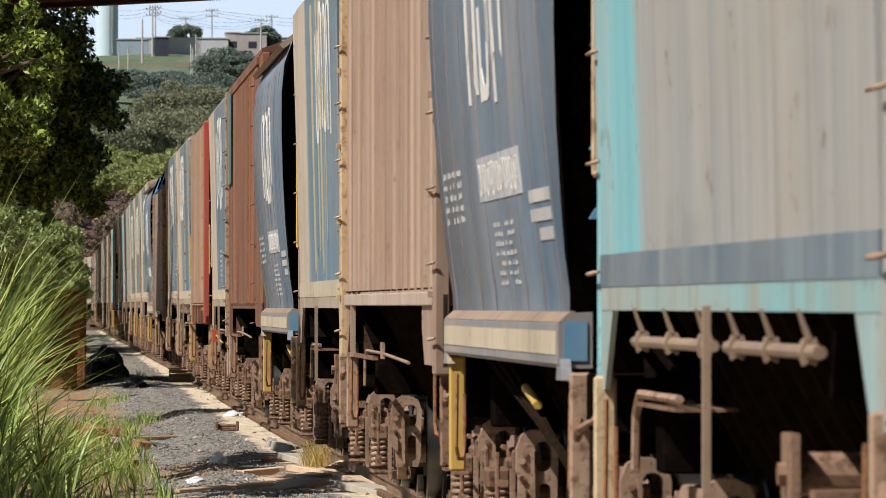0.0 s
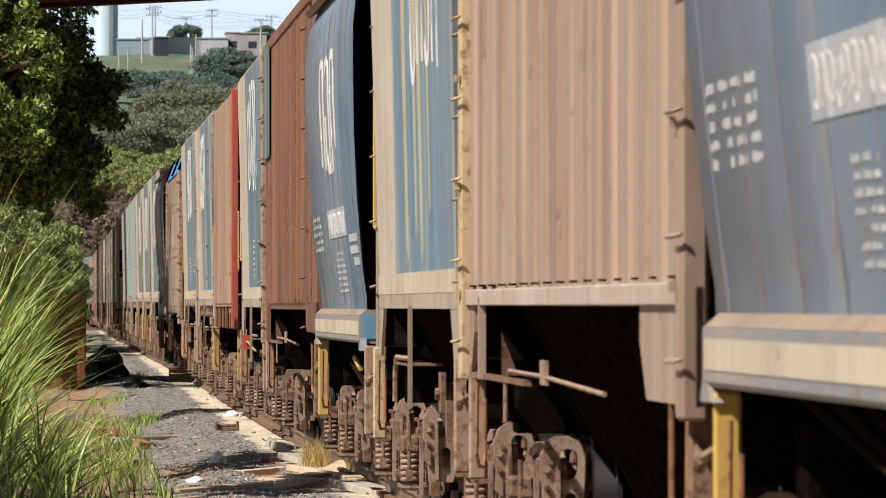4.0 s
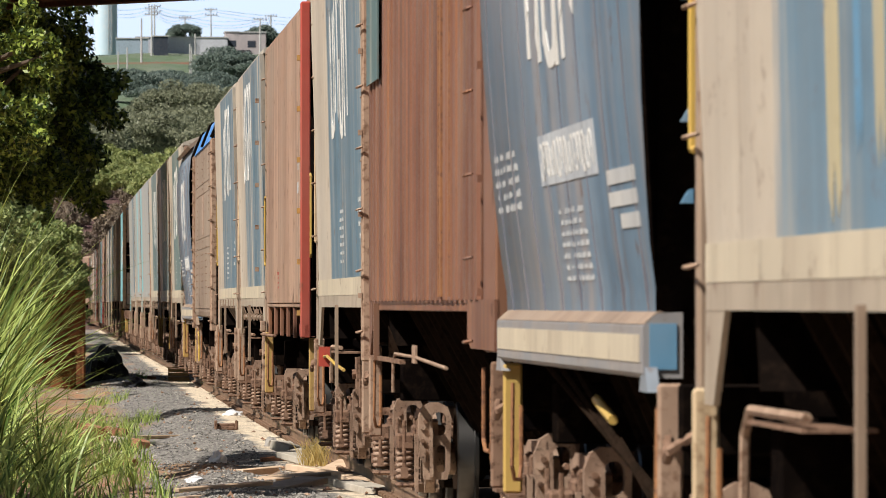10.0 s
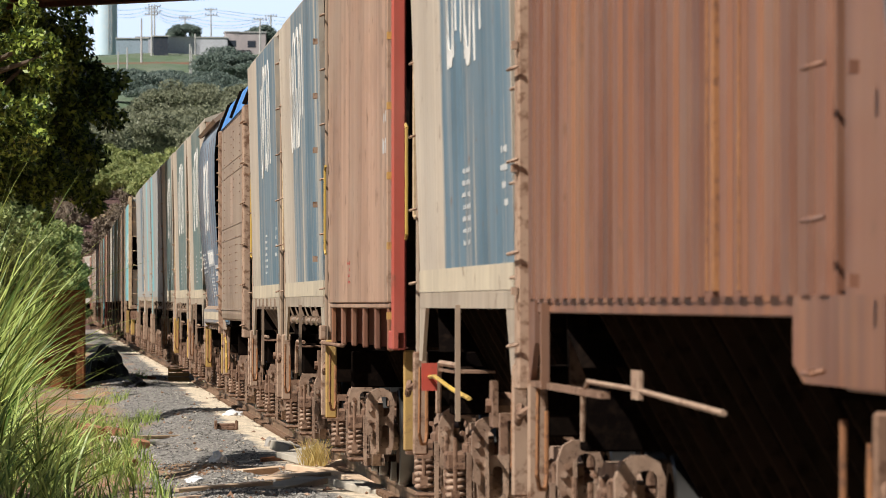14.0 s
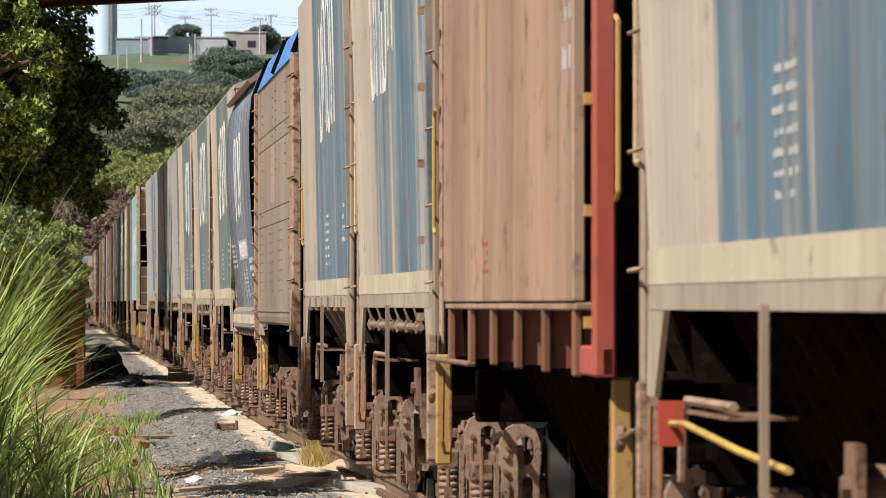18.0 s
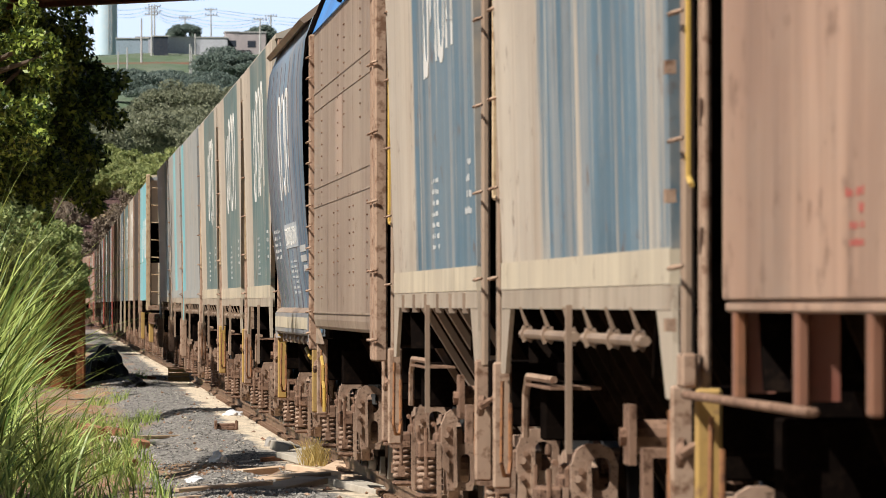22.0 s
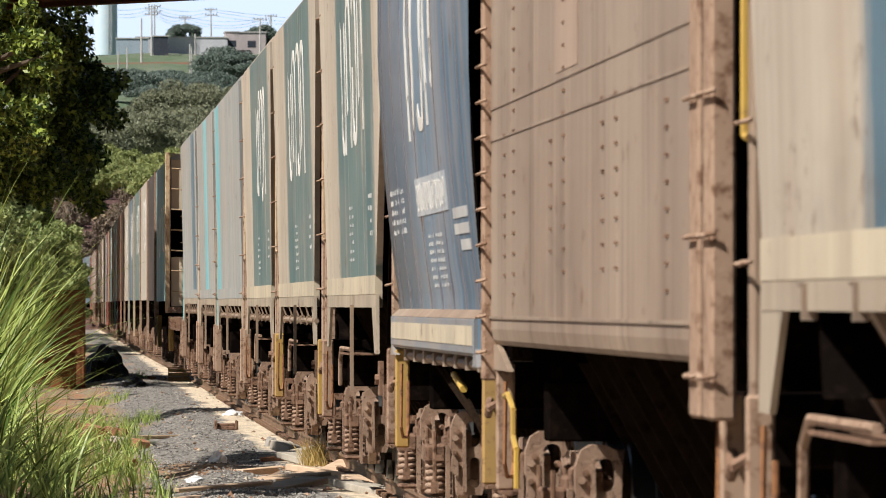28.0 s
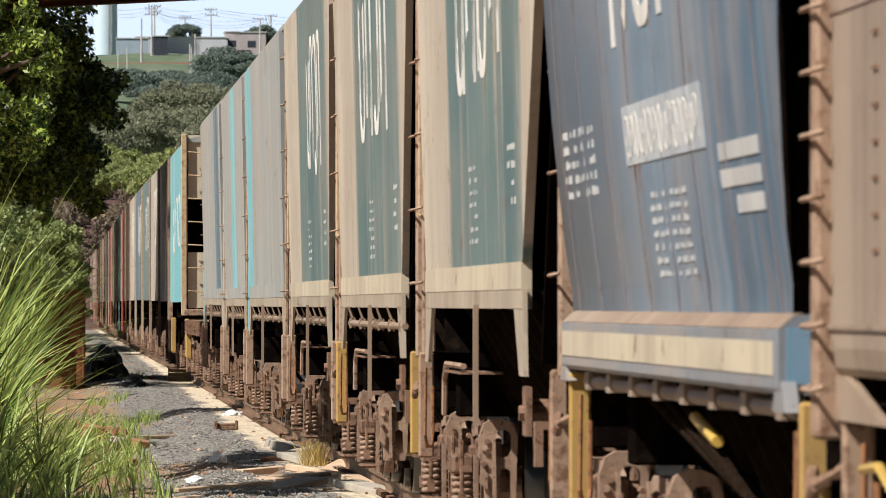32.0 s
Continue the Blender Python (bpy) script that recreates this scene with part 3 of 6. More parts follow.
        part("hanger", boxes((x * 0.985 - 0.014, x * 0.985 + 0.014, -0.15, -0.07, 0.86, 1.55)), M["legtan"], w)
    if letters:
        a, c, z0, z1 = letters
        L = (h - g1) - (-h + g0)
        lettering(w, -HALF - 0.0, -h + g0 + L * a, -h + g0 + L * c, z0, z1, 9, seed, lean=lambda z: 0.06 * (1 - (z - 1.77) / (top - 1.77)) - 0.001)
        if text:
            ln = lambda z: 0.06 * (1 - (z - 1.77) / (top - 1.77)) - 0.001
            small_text(w, -HALF, -h + g0 + L * 0.40, 7, 2, 1.90, seed + 1, 0.42, 0.034, 0.036, lean=ln)
            small_text(w, -HALF, -h + g0 + L * 0.05, 4, 1, 2.08, seed + 2, 0.8, 0.045, 0.05, lean=ln)
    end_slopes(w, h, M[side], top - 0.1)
    roof(w, h, top, M[roofmat or side], 0.28)
    if rails:
        for a, c in ((-h + 2.6, -0.4), (0.3, h - 2.2)):
            def shaft(bm):
                rod(bm, (-1.42, a, 1.40), (-1.42, c, 1.40), 0.024)
                for i in range(3):
                    y = a + 0.4 + (c - a - 0.8) * i / 2
                    prism(bm, [(-1.455, 1.40), (-1.44, 1.355), (-1.42, 1.37), (-1.40, 1.355), (-1.385, 1.40), (-1.40, 1.445), (-1.42, 1.43), (-1.44, 1.445)], y - 0.05, y + 0.05)
                    prism(bm, [(-1.43, 1.44), (-1.41, 1.44), (-1.452, 1.54), (-1.46, 1.54)], y - 0.03, y + 0.03)
            part("gate_shaft", made(shaft), M["legtan"], w, "dusty gate shaft with flanges")
    if braces:
        for q in range(6):
            yy = h - 2.2 - 1.75 * q
            def brace(bm):
                prism(bm, [(-1.455, 1.62), (-1.405, 1.62), (-0.86, 0.74), (-0.91, 0.74)], yy - 0.09, yy + 0.09)
                box(bm, -1.46, -1.41, yy - 0.13, yy - 0.09, 1.5, 1.62)
            part("diagonal_brace", made(brace), M["tan"], w)
    if full:
        part("grab_rail", made(lambda bm: pipe(bm, [(-1.40, h - 0.06, 2.12), (-1.45, h + 0.02, 2.14), (-1.45, h + 0.02, top - 0.2), (-1.40, h - 0.06, top - 0.18)], 0.017)), M["yellow" if drips or braces else "postcream"], w, "upright yellow grab rail" if drips or braces else "upright cream grab rail")
    if drips:
        L = (h - g1) - (-h + g0)
        for i, (q, wd, z0) in enumerate(((0.555, 0.62, 1.80), (0.44, 0.45, 1.95), (0.37, 0.55, 1.80), (0.28, 0.25, 2.1), (0.50, 0.30, 2.0))):
            y = -h + g0 + L * q
            dr = bmesh.new()
            off = lambda z: 0.06 * (1 - (z - 1.77) / (top - 1.77))
            cut = [(y, top - 0.1), (y + wd, top - 0.1), (y + wd * 0.95, 3.2), (y + wd * 0.85, 2.6), (y + wd * 0.8, z0 + 0.12), (y + wd * 0.6, z0), (y + wd * 0.45, z0 + 0.2), (y + wd * 0.3, z0 + 0.02), (y + wd * 0.12, z0 + 0.1), (y + wd * 0.1, 2.7), (y + wd * 0.04, 3.3)]
            va = [dr.verts.new((-HALF + off(z) - 0.002, yy, z)) for yy, z in cut]
            vb = [dr.verts.new((-HALF + off(z) + 0.003, yy, z)) for yy, z in cut]
            dr.faces.new(va)
            dr.faces.new(vb[::-1])
            for k in range(len(cut)):
                dr.faces.new((va[k], vb[k], vb[(k + 1) % len(cut)], va[(k + 1) % len(cut)]))
            part("paint_run", dr, M["yellowrun" if i < 4 else "bluerun"], w, "paint run down the side")
    if bracket:
        part("bracket_plate", boxes((-1.47, -1.37, h - 1.5, h - 1.42, 0.99, 1.17)), M["red"], w, "red painted bracket plate")
        part("handbrake_rod", made(lambda bm: pipe(bm, [(-1.42, h - 1.5, 1.08), (-1.42, h - 2.2, 1.09), (-1.43, h - 5.0, 1.03), (-1.43, h - 7.0, 1.0)], 0.014)), M["yellow"], w, "yellow hand-brake rod")
    if full:
        part("brake_pipe", made(lambda bm: pipe(bm, [(-1.34, h - 1.0, 0.84), (-1.34, h - 1.05, 1.08), (-1.34, h - 1.3, 1.17), (-1.34, h - 3.6, 1.17)], 0.02)), M["postbrown"], w, "bent dusty brown brake pipe")
        part("pipe_plate", boxes((-1.36, -1.1, h - 3.6, h - 1.4, 1.12, 1.135)), M["rust"], w)
        def cylinder(bm):
            rod(bm, (-1.36, -h + 4.2, 0.98), (-0.9, -h + 4.2, 0.98), 0.075, 12)
            rod(bm, (-1.42, -h + 4.2, 0.98), (-1.36, -h + 4.2, 0.98), 0.04, 8)
            box(bm, -1.39, -1.36, -h + 4.0, -h + 4.4, 0.86, 1.12)
        part("brake_cylinder", made(cylinder), M["rust"], w)
        part("lever_bracket", made(lambda bm: (prism(bm, [(-1.40, 0.95), (-1.12, 0.95), (-0.98, 0.80), (-1.03, 0.80), (-1.15, 0.91), (-1.36, 0.91), (-1.36, 0.72), (-1.40, 0.72)], -h + 3.0, -h + 3.2), box(bm, -1.3, -1.27, -h + 3.0, -h + 3.1, 0.6, 0.84), box(bm, -1.3, -1.0, -h + 3.0, -h + 3.1, 0.66, 0.72))), M["rust"], w)
    return w


def curved_wagon(near, far, label, seed=1, full=True, steps=("postbrown", "yellow"), pipe_under=False):
    """A round-sided hopper with a box sill and an overhanging roof."""
    w, h = wagon("round_side_hopper_wagon", near, far, label)
    gear(w, h, steps, full)
    funnels(w, h, 3, wide=1.2)
    prof = [(1.43, 1.50), (1.435, 1.62), (1.465, 1.80), (1.495, 2.05), (1.532, 2.4), (1.566, 2.85), (1.588, 3.3), (1.588, 3.7), (1.56, 4.0), (1.48, 4.22), (1.30, 4.38), (1.0, 4.50), (0.5, 4.58), (0, 4.6)]
    lean = lambda z: -(np.interp(z, [p[1] for p in prof[:10]], [p[0] for p in prof[:10]]) - HALF)
    pts = [(-a, z) for a, z in prof] + [(a, z) for a, z in prof[-2::-1]]

    def shell(bm):
        n = len(pts)
        rings = []
        for end in (-1, 0, 1):
            rings.append([])
            for a, z in pts:
                yy = {-1: -h + float(np.interp(z, (1.5, 1.8, 2.6, 3.3), (1.15, 1.0, 0.40, -0.22))), 0: 0, 1: h + float(np.interp(z, (1.5, 3.2), (0.16, 0.08)))}[end]
                rings[-1].append(bm.verts.new((a, yy, z)))
        for i in range(2):
            for j in range(n - 1):
                bm.faces.new((rings[i][j], rings[i][j + 1], rings[i + 1][j + 1], rings[i + 1][j]))
        bm.faces.new(rings[0])
        bm.faces.new(rings[2][::-1])
    body = part("barrel_body", made(shell), M["curvy"], w)
    # end faces take a near black, the gap's shade put into the colour
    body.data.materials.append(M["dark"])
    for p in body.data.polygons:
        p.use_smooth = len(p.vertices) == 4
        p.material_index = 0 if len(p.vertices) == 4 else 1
    for k in (-1, 1):
        x = k * HALF
        sill = part("box_sill", made(lambda bm: prism(bm, [(x - 0.02 * k, 1.255), (x, 1.275), (x, 1.465), (x - 0.055 * k, 1.515), (x - 0.16 * k, 1.52), (x - 0.16 * k, 1.255)], -h + 0.88, h - 0.1)), M["sillgrey"], w)
        part("sill_ledge", made(lambda bm: prism(bm, [(x - 0.002 * k, 1.472), (x - 0.055 * k, 1.521), (x - 0.08 * k, 1.524), (x - 0.08 * k, 1.519), (x - 0.055 * k, 1.516)], -h + 0.9, h - 0.12)), M["legtan"], sill, "pink dust on the sloping ledge")
        part("sill_band", boxes((min(x, x + 0.004 * k), max(x, x + 0.004 * k), -h + 1.1, h - 0.2, 1.318, 1.43)), M["cream"], sill)
        part("end_cap", boxes((min(x - 0.025 * k, x - 0.135 * k), max(x - 0.025 * k, x - 0.135 * k), -h + 0.872, -h + 0.885, 1.29, 1.475)), M["bluerun"], sill, "blue painted sill end")
        for z in (1.95, 2.27, 2.75):
            part("hook_bracket", made(lambda bm: prism(bm, [(k * 1.24, z), (k * 1.40, z), (k * 1.37, z + 0.05), (k * 1.30, z + 0.075), (k * 1.24, z + 0.07)], -h + 0.18, -h + 0.24)), M["bluerun"], w)
        for q in range(8):
            yy = -h + 1.5 + (2 * h - 2.0) * q / 7
            def seam(bm):
                zs = [1.52 + 0.27 * a for a in range(11)]
                out = [(x - k * lean(z), z) for z in zs]
                prism(bm, [(a + 0.005 * k, z) for a, z in out] + [(a - 0.01 * k, z) for a, z in out[::-1]], yy - 0.022, yy + 0.022)
            part("seam", made(seam), M["seam"], body)
        for s in (-1, 1):
            y = -h + 0.95 if s < 0 else h - 0.15
            foot = bmesh.new()
            prism(foot, [(y - 0.1, 1.3), (y + 0.1, 1.3), (y + 0.25, 1.20), (y - 0.25, 1.20)], x - 0.025 - 0.03 * k, x + 0.025 - 0.03 * k, "x")
            part("sill_foot", foot, M["sillgrey"], w)
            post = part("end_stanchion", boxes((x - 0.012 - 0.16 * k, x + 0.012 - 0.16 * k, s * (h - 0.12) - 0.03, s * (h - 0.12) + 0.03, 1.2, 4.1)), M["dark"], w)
            if k < 0 and s > 0:
                ladder(post, x + 0.14, s * (h - 0.12), 1.5, 3.9, 0.3, M["curvy"], 7)
    # roof plate that hangs over the round shoulder
    eave = [(-1.56, 4.16), (-1.60, 4.20), (-1.2, 4.52), (-0.5, 4.66), (0, 4.68), (0.5, 4.66), (1.2, 4.52), (1.6, 4.2), (1.56, 4.16), (1.1, 4.47), (0, 4.61), (-1.1, 4.47)]
    part("roof", made(lambda bm: prism(bm, eave, -h + 0.2, h - 0.2)), M["tan"], w)
    part("running_board", boxes((-0.7, -0.35, -h, h, 4.70, 4.73)), M["rust"], w)
    x = -HALF - 0.003
    lettering(w, x, -1.9, 2.1, 2.6, 3.7, 7, seed, lean=lean)

    def plate(bm):
        zs = (2.12, 2.2, 2.28, 2.36)
        prism(bm, [(x + lean(z) - 0.002, z) for z in zs] + [(x + lean(z) + 0.004, z) for z in zs[::-1]], -2.5, 1.7)
    part("worn_label", made(plate), M["labelgrey"], w, "worn pale rectangular label")
    lettering(w, x - 0.0015, -2.35, 1.6, 2.14, 2.33, 34, seed + 2, lean=lean)
    small_text(w, x, 3.7, 5, 4, 2.03, seed + 3, 0.45, 0.045, 0.022, lean)
    for z, wide in ((1.87, 1.1), (1.965, 1.7), (2.06, 1.7)):
        part("stencil_bar", made(lambda bm: prism(bm, [(x + lean(z) - 0.002, z), (x + lean(z + 0.062) - 0.002, z + 0.062), (x + lean(z + 0.062) + 0.004, z + 0.062), (x + lean(z) + 0.004, z)], -4.75, -4.75 + wide)), M["whitefaded"], w, "worn white stencilled bar")
    small_text(w, x, -1.3, 7, 6, 1.66, seed + 5, 0.26, 0.03, 0.022, lean)
    if pipe_under:
        def shaft(bm):
            rod(bm, (-1.40, -h + 1.2, 1.20), (-1.40, h - 0.6, 1.20), 0.03)
            for q in range(8):
                yy = -h + 1.6 + (2 * h - 2.6) * q / 7
                box(bm, -1.44, -1.36, yy - 0.12, yy + 0.12, 1.165, 1.245)
        part("gate_shaft", made(shaft), M["tan"], w)
    for q in range(3):
        part("slope_stay", made(lambda bm: rod(bm, (-1.25, -h + 3.0 - 0.6 * q, 0.62), (-1.36, 1.5 + 1.2 * q, 1.26), 0.022, 6)), M["shadebrown"], w)
    part("stay_sleeve", made(lambda bm: rod(bm, (-1.335, -0.9, 1.03), (-1.345, 0.1, 1.11), 0.024, 8)), M["yellow"], w, "yellow sleeve on a stay rod")
    return w


def ribbed_wagon(near, far, label, mat="brown", posts=("brown", "postcream"), pitch=1.05, wavy=False, slots=False, full=True, seed=1, steps=("rust", "postbrown"), top=4.5, foot=1.56):
    """A long hopper with upright ribs pressed into its sides."""
    w, h = wagon("ribbed_hopper_wagon", near, far, label)
    gear(w, h, steps, full)
    funnels(w, h, 4)
    for k in (-1, 1):
        x = k * HALF
        e0, e1 = -h + (1.65 if wavy else 0.35), h - 0.35
        sheet = part("side_sheet", boxes((min(x - 0.035 * k, x - 0.1 * k), max(x - 0.035 * k, x - 0.1 * k), e0, e1, foot, top)), M[mat], w)
        n = int((e1 - e0) / pitch)
        r = bmesh.new()
        for i in range(n):
            y = e0 + (i + 0.5) * (e1 - e0) / n
            p = pitch * (0.27 if wavy else 0.2)
            prism(r, [(x - 0.045 * k, y - p * 1.12), (x - 0.015 * k, y - p), (x - 0.015 * k, y + p), (x - 0.045 * k, y + p * 1.12)], foot + 0.02, top - 0.05, "z")
            me = mesh_of("rib", r, M[mat])
            part("rib", me, None, sheet)
            r = bmesh.new()
        r.free()
        sx = x - (0.04 if wavy else 0.0) * k
        part("side_sill", boxes((min(sx, x - 0.1 * k), max(sx, x - 0.1 * k), e0, e1, foot - 0.05, foot + 0.04)), M["palepink" if slots else mat], w, bevel=0.006)
        part("top_rail", boxes((min(x, x - 0.1 * k), max(x, x - 0.1 * k), e0, e1, top - 0.1, top)), M[mat], w, bevel=0.006)
        for s in (-1, 1):
            e = s * (h - 0.05)
            c = s * (h - (3.1 if s < 0 else 0.9))
            pm = M[posts[0 if s < 0 else 1]]
            broad = wavy and s < 0
            reach = 1.3 if broad else 0.3
            post = part("corner_post", boxes((x - 0.05 - (0.08 if broad else 0.02) * k, x + 0.05 - (0.08 if broad else 0.02) * k, min(e, e - s * reach), max(e, e - s * reach), 1.29 if broad else 1.12, top)), pm, w, bevel=0.012)
            if k < 0:
                ladder(post, x - 0.03, e - s * (1.5 if broad else 0.15), 1.35, top - 0.35, 0.36, pm, 7)
                for i in range(4):
                    part("bracket", boxes((x - 0.06, x - 0.03, e - s * 0.25 - 0.05, e - s * 0.25 + 0.05, 1.6 + 0.62 * i, 1.64 + 0.62 * i)), pm, post)
            gus = bmesh.new()
            prism(gus, [(e, foot + 0.02), (c, foot + 0.02), (c, foot - 0.2), (c + s * 0.4, 1.30 if wavy and s < 0 else 1.17), (e, 1.30 if wavy and s < 0 else 1.17)], x - 0.04 * k - 0.015, x - 0.04 * k + 0.015, "x")
            part("corner_plate", gus, M[mat], w)
        part("stanchion", boxes((x - 0.02 - 0.02 * k, x + 0.02 - 0.02 * k, h - 1.9, h - 1.8, 1.14, foot)), M[mat], w)
        part("lower_rail", boxes((x * 0.97 - 0.02, x * 0.97 + 0.02, h - 6, h - 0.5, 1.14, 1.17)), M["rust"], w)
        part("knee_plate", made(lambda bm: prism(bm, [(-1.44, 1.17), (-1.35, 1.17), (-1.44, 1.40)], h - 3.2, h - 3.1)), M["darkrust"], w)
    if slots:
        for i in range(16):
            y = -h + 1.0 + (2 * h - 2.0) * i / 15
            part("drain_slot", boxes((-HALF - 0.008, -HALF + 0.03, y - 0.06, y + 0.06, foot + 0.055, foot + 0.066)), M["shadebrown"], w)
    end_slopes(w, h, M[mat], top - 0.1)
    roof(w, h, top, M[mat], 0.25)
    if wavy:
        for y, wide in ((-3.2, 0.16), (-2.86, 0.07), (-4.3, 0.09)):
            part("rust_run", boxes((-HALF + 0.009, -HALF + 0.03, y, y + wide, 1.6, top - 0.1)), M["rustorange"], w, "orange run of rust down the side")
        part("patch_plate", boxes((-HALF - 0.012, -HALF - 0.002, h - 2.9, h - 0.7, 3.2, 4.45)), M["greenblue"], w, "faded green patch plate")
        ring = mesh_from("hose_ring", [(-HALF - 0.03 - 0.015 * math.cos(6.2832 * j / 6), -h + 0.7 + (0.7 + 0.1 * math.sin(6.2832 * j / 6)) * math.cos(6.2832 * q / 24), 3.33 + (0.055 + 0.012 * math.sin(6.2832 * j / 6)) * math.sin(6.2832 * q / 24)) for q in range(24) for j in range(6)], [(6 * q + j, 6 * q + (j + 1) % 6, 6 * ((q + 1) % 24) + (j + 1) % 6, 6 * ((q + 1) % 24) + j) for q in range(24) for j in range(6)], M["rust"])
        part("hose_ring", ring, None, w)
    part("hand_rail", made(lambda bm: pipe(bm, [(-1.46, 4.88, 0.93), (-1.46, 4.85, 1.15), (-1.46, 4.5, 1.205), (-1.46, 1.3, 1.2), (-1.455, -3.2, 1.16)], 0.012)), M["postbrown"], w)
    part("step_loop", made(lambda bm: pipe(bm, [(-1.46, -h + 1.5, 1.2), (-1.46, -h + 1.5, 0.8), (-1.46, -h + 1.3, 0.74), (-1.46, -h + 0.8, 0.74), (-1.46, -h + 0.6, 0.8), (-1.46, -h + 0.6, 1.1)], 0.012)), M["rustorange"], w)
    part("rail_plate", boxes((-1.47, -1.455, 1.0, 1.5, 1.16, 1.28)), M["postbrown"], w)
    return w


def plank_wagon(near, far, label, full=True):
    """The bleached wagon with a red end post and short stanchions under its side."""
    w, h = wagon("smooth_side_hopper_wagon", near, far, label)
    gear(w, h, ("oliveYellow", "oliveYellow"), full)
    funnels(w, h, 4, "shadebrown", wide=1.2)
    top = 4.4
    for k in (-1, 1):
        x = k * HALF
        sheet = part("side_sheet", boxes((min(x, x - 0.06 * k), max(x, x - 0.06 * k), -h + 2.75, h - 1.9, 1.565, top)), M["redbrown"], w, bevel=0.008)
        part("side_sill", boxes((min(x - 0.01 * k, x - 0.1 * k), max(x - 0.01 * k, x - 0.1 * k), -h + 2.75, h - 1.9, 1.525, 1.562)), M["redbrown"], w, bevel=0.008)
        for i in range(6):
            y = -h + 3.0 + (2 * h - 5.2) * i / 5
            part("stanchion", boxes((x - 0.06 if k > 0 else x + 0.015, x - 0.015 if k > 0 else x + 0.06, y - 0.07, y + 0.07, 1.22, 1.53)), M["brown"], w, bevel=0.01)
            part("stanchion_web", boxes((x + 0.02 if k < 0 else x - 0.16, x + 0.16 if k < 0 else x - 0.02, y - 0.02, y + 0.02, 1.24, 1.53)), M["shadered"], w)
        part("lower_rail", boxes((x - 0.03, x + 0.02, h - 5.5, h - 0.3, 1.20, 1.23)), M["rust"], w, bevel=0.01)
        for s in (-1, 1):
            e = -h + 0.25 if s < 0 else h - 0.1
            mat = M["red"] if s < 0 else M["postbrown"]
            post = part("corner_post", boxes((x - 0.06, x + 0.035, min(e, e - s * 0.2), max(e, e - s * 0.2), 1.24, top) if s < 0 else (min(x - k * 0.05, x - k * 0.085), max(x - k * 0.05, x - k * 0.085), e - 0.2, e, 1.15, top)), mat, w, "red painted corner post" if s < 0 else "dusty brown corner post", bevel=0.012)
            part("corner_plate", boxes((x - 0.03, x + 0.03, min(e, e - s * (1.5 if s < 0 else 0.25)), max(e, e - s * (1.5 if s < 0 else 0.25)), 1.24, 1.37)), mat, w, bevel=0.01)
            if k < 0:
                for i in range(6):
                    z = 1.45 + 0.48 * i
                    part("bracket", boxes((x - 0.09, x - 0.05, e - s * 0.2 - 0.06, e - s * 0.2 + 0.06, z, z + 0.05)), M["oliveYellow" if s < 0 else "postbrown"], post)
                part("grab_rail", made(lambda bm: pipe(bm, [(x + 0.03, e + s * 0.05, 2.0), (x + 0.03, e + s * 0.2, 2.03), (x + 0.03, e + s * 0.2, 2.75), (x + 0.03, e + s * 0.05, 2.78)], 0.012)), M["yellow"], post)
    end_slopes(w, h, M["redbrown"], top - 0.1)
    roof(w, h, top, M["redbrown"], 0.25)
    small_text(w, -HALF, -h + 2.9, 1, 1, 2.62, 3, 0.8, 0.14, 0.25)
    small_text(w, -HALF, -h + 2.9, 1, 1, 2.85, 3, 0.6, 0.10, 0.25)
    small_text(w, -HALF, 1.6, 4, 1, 1.72, 8, 0.6, 0.03, 0.02, mat="red")
    return w


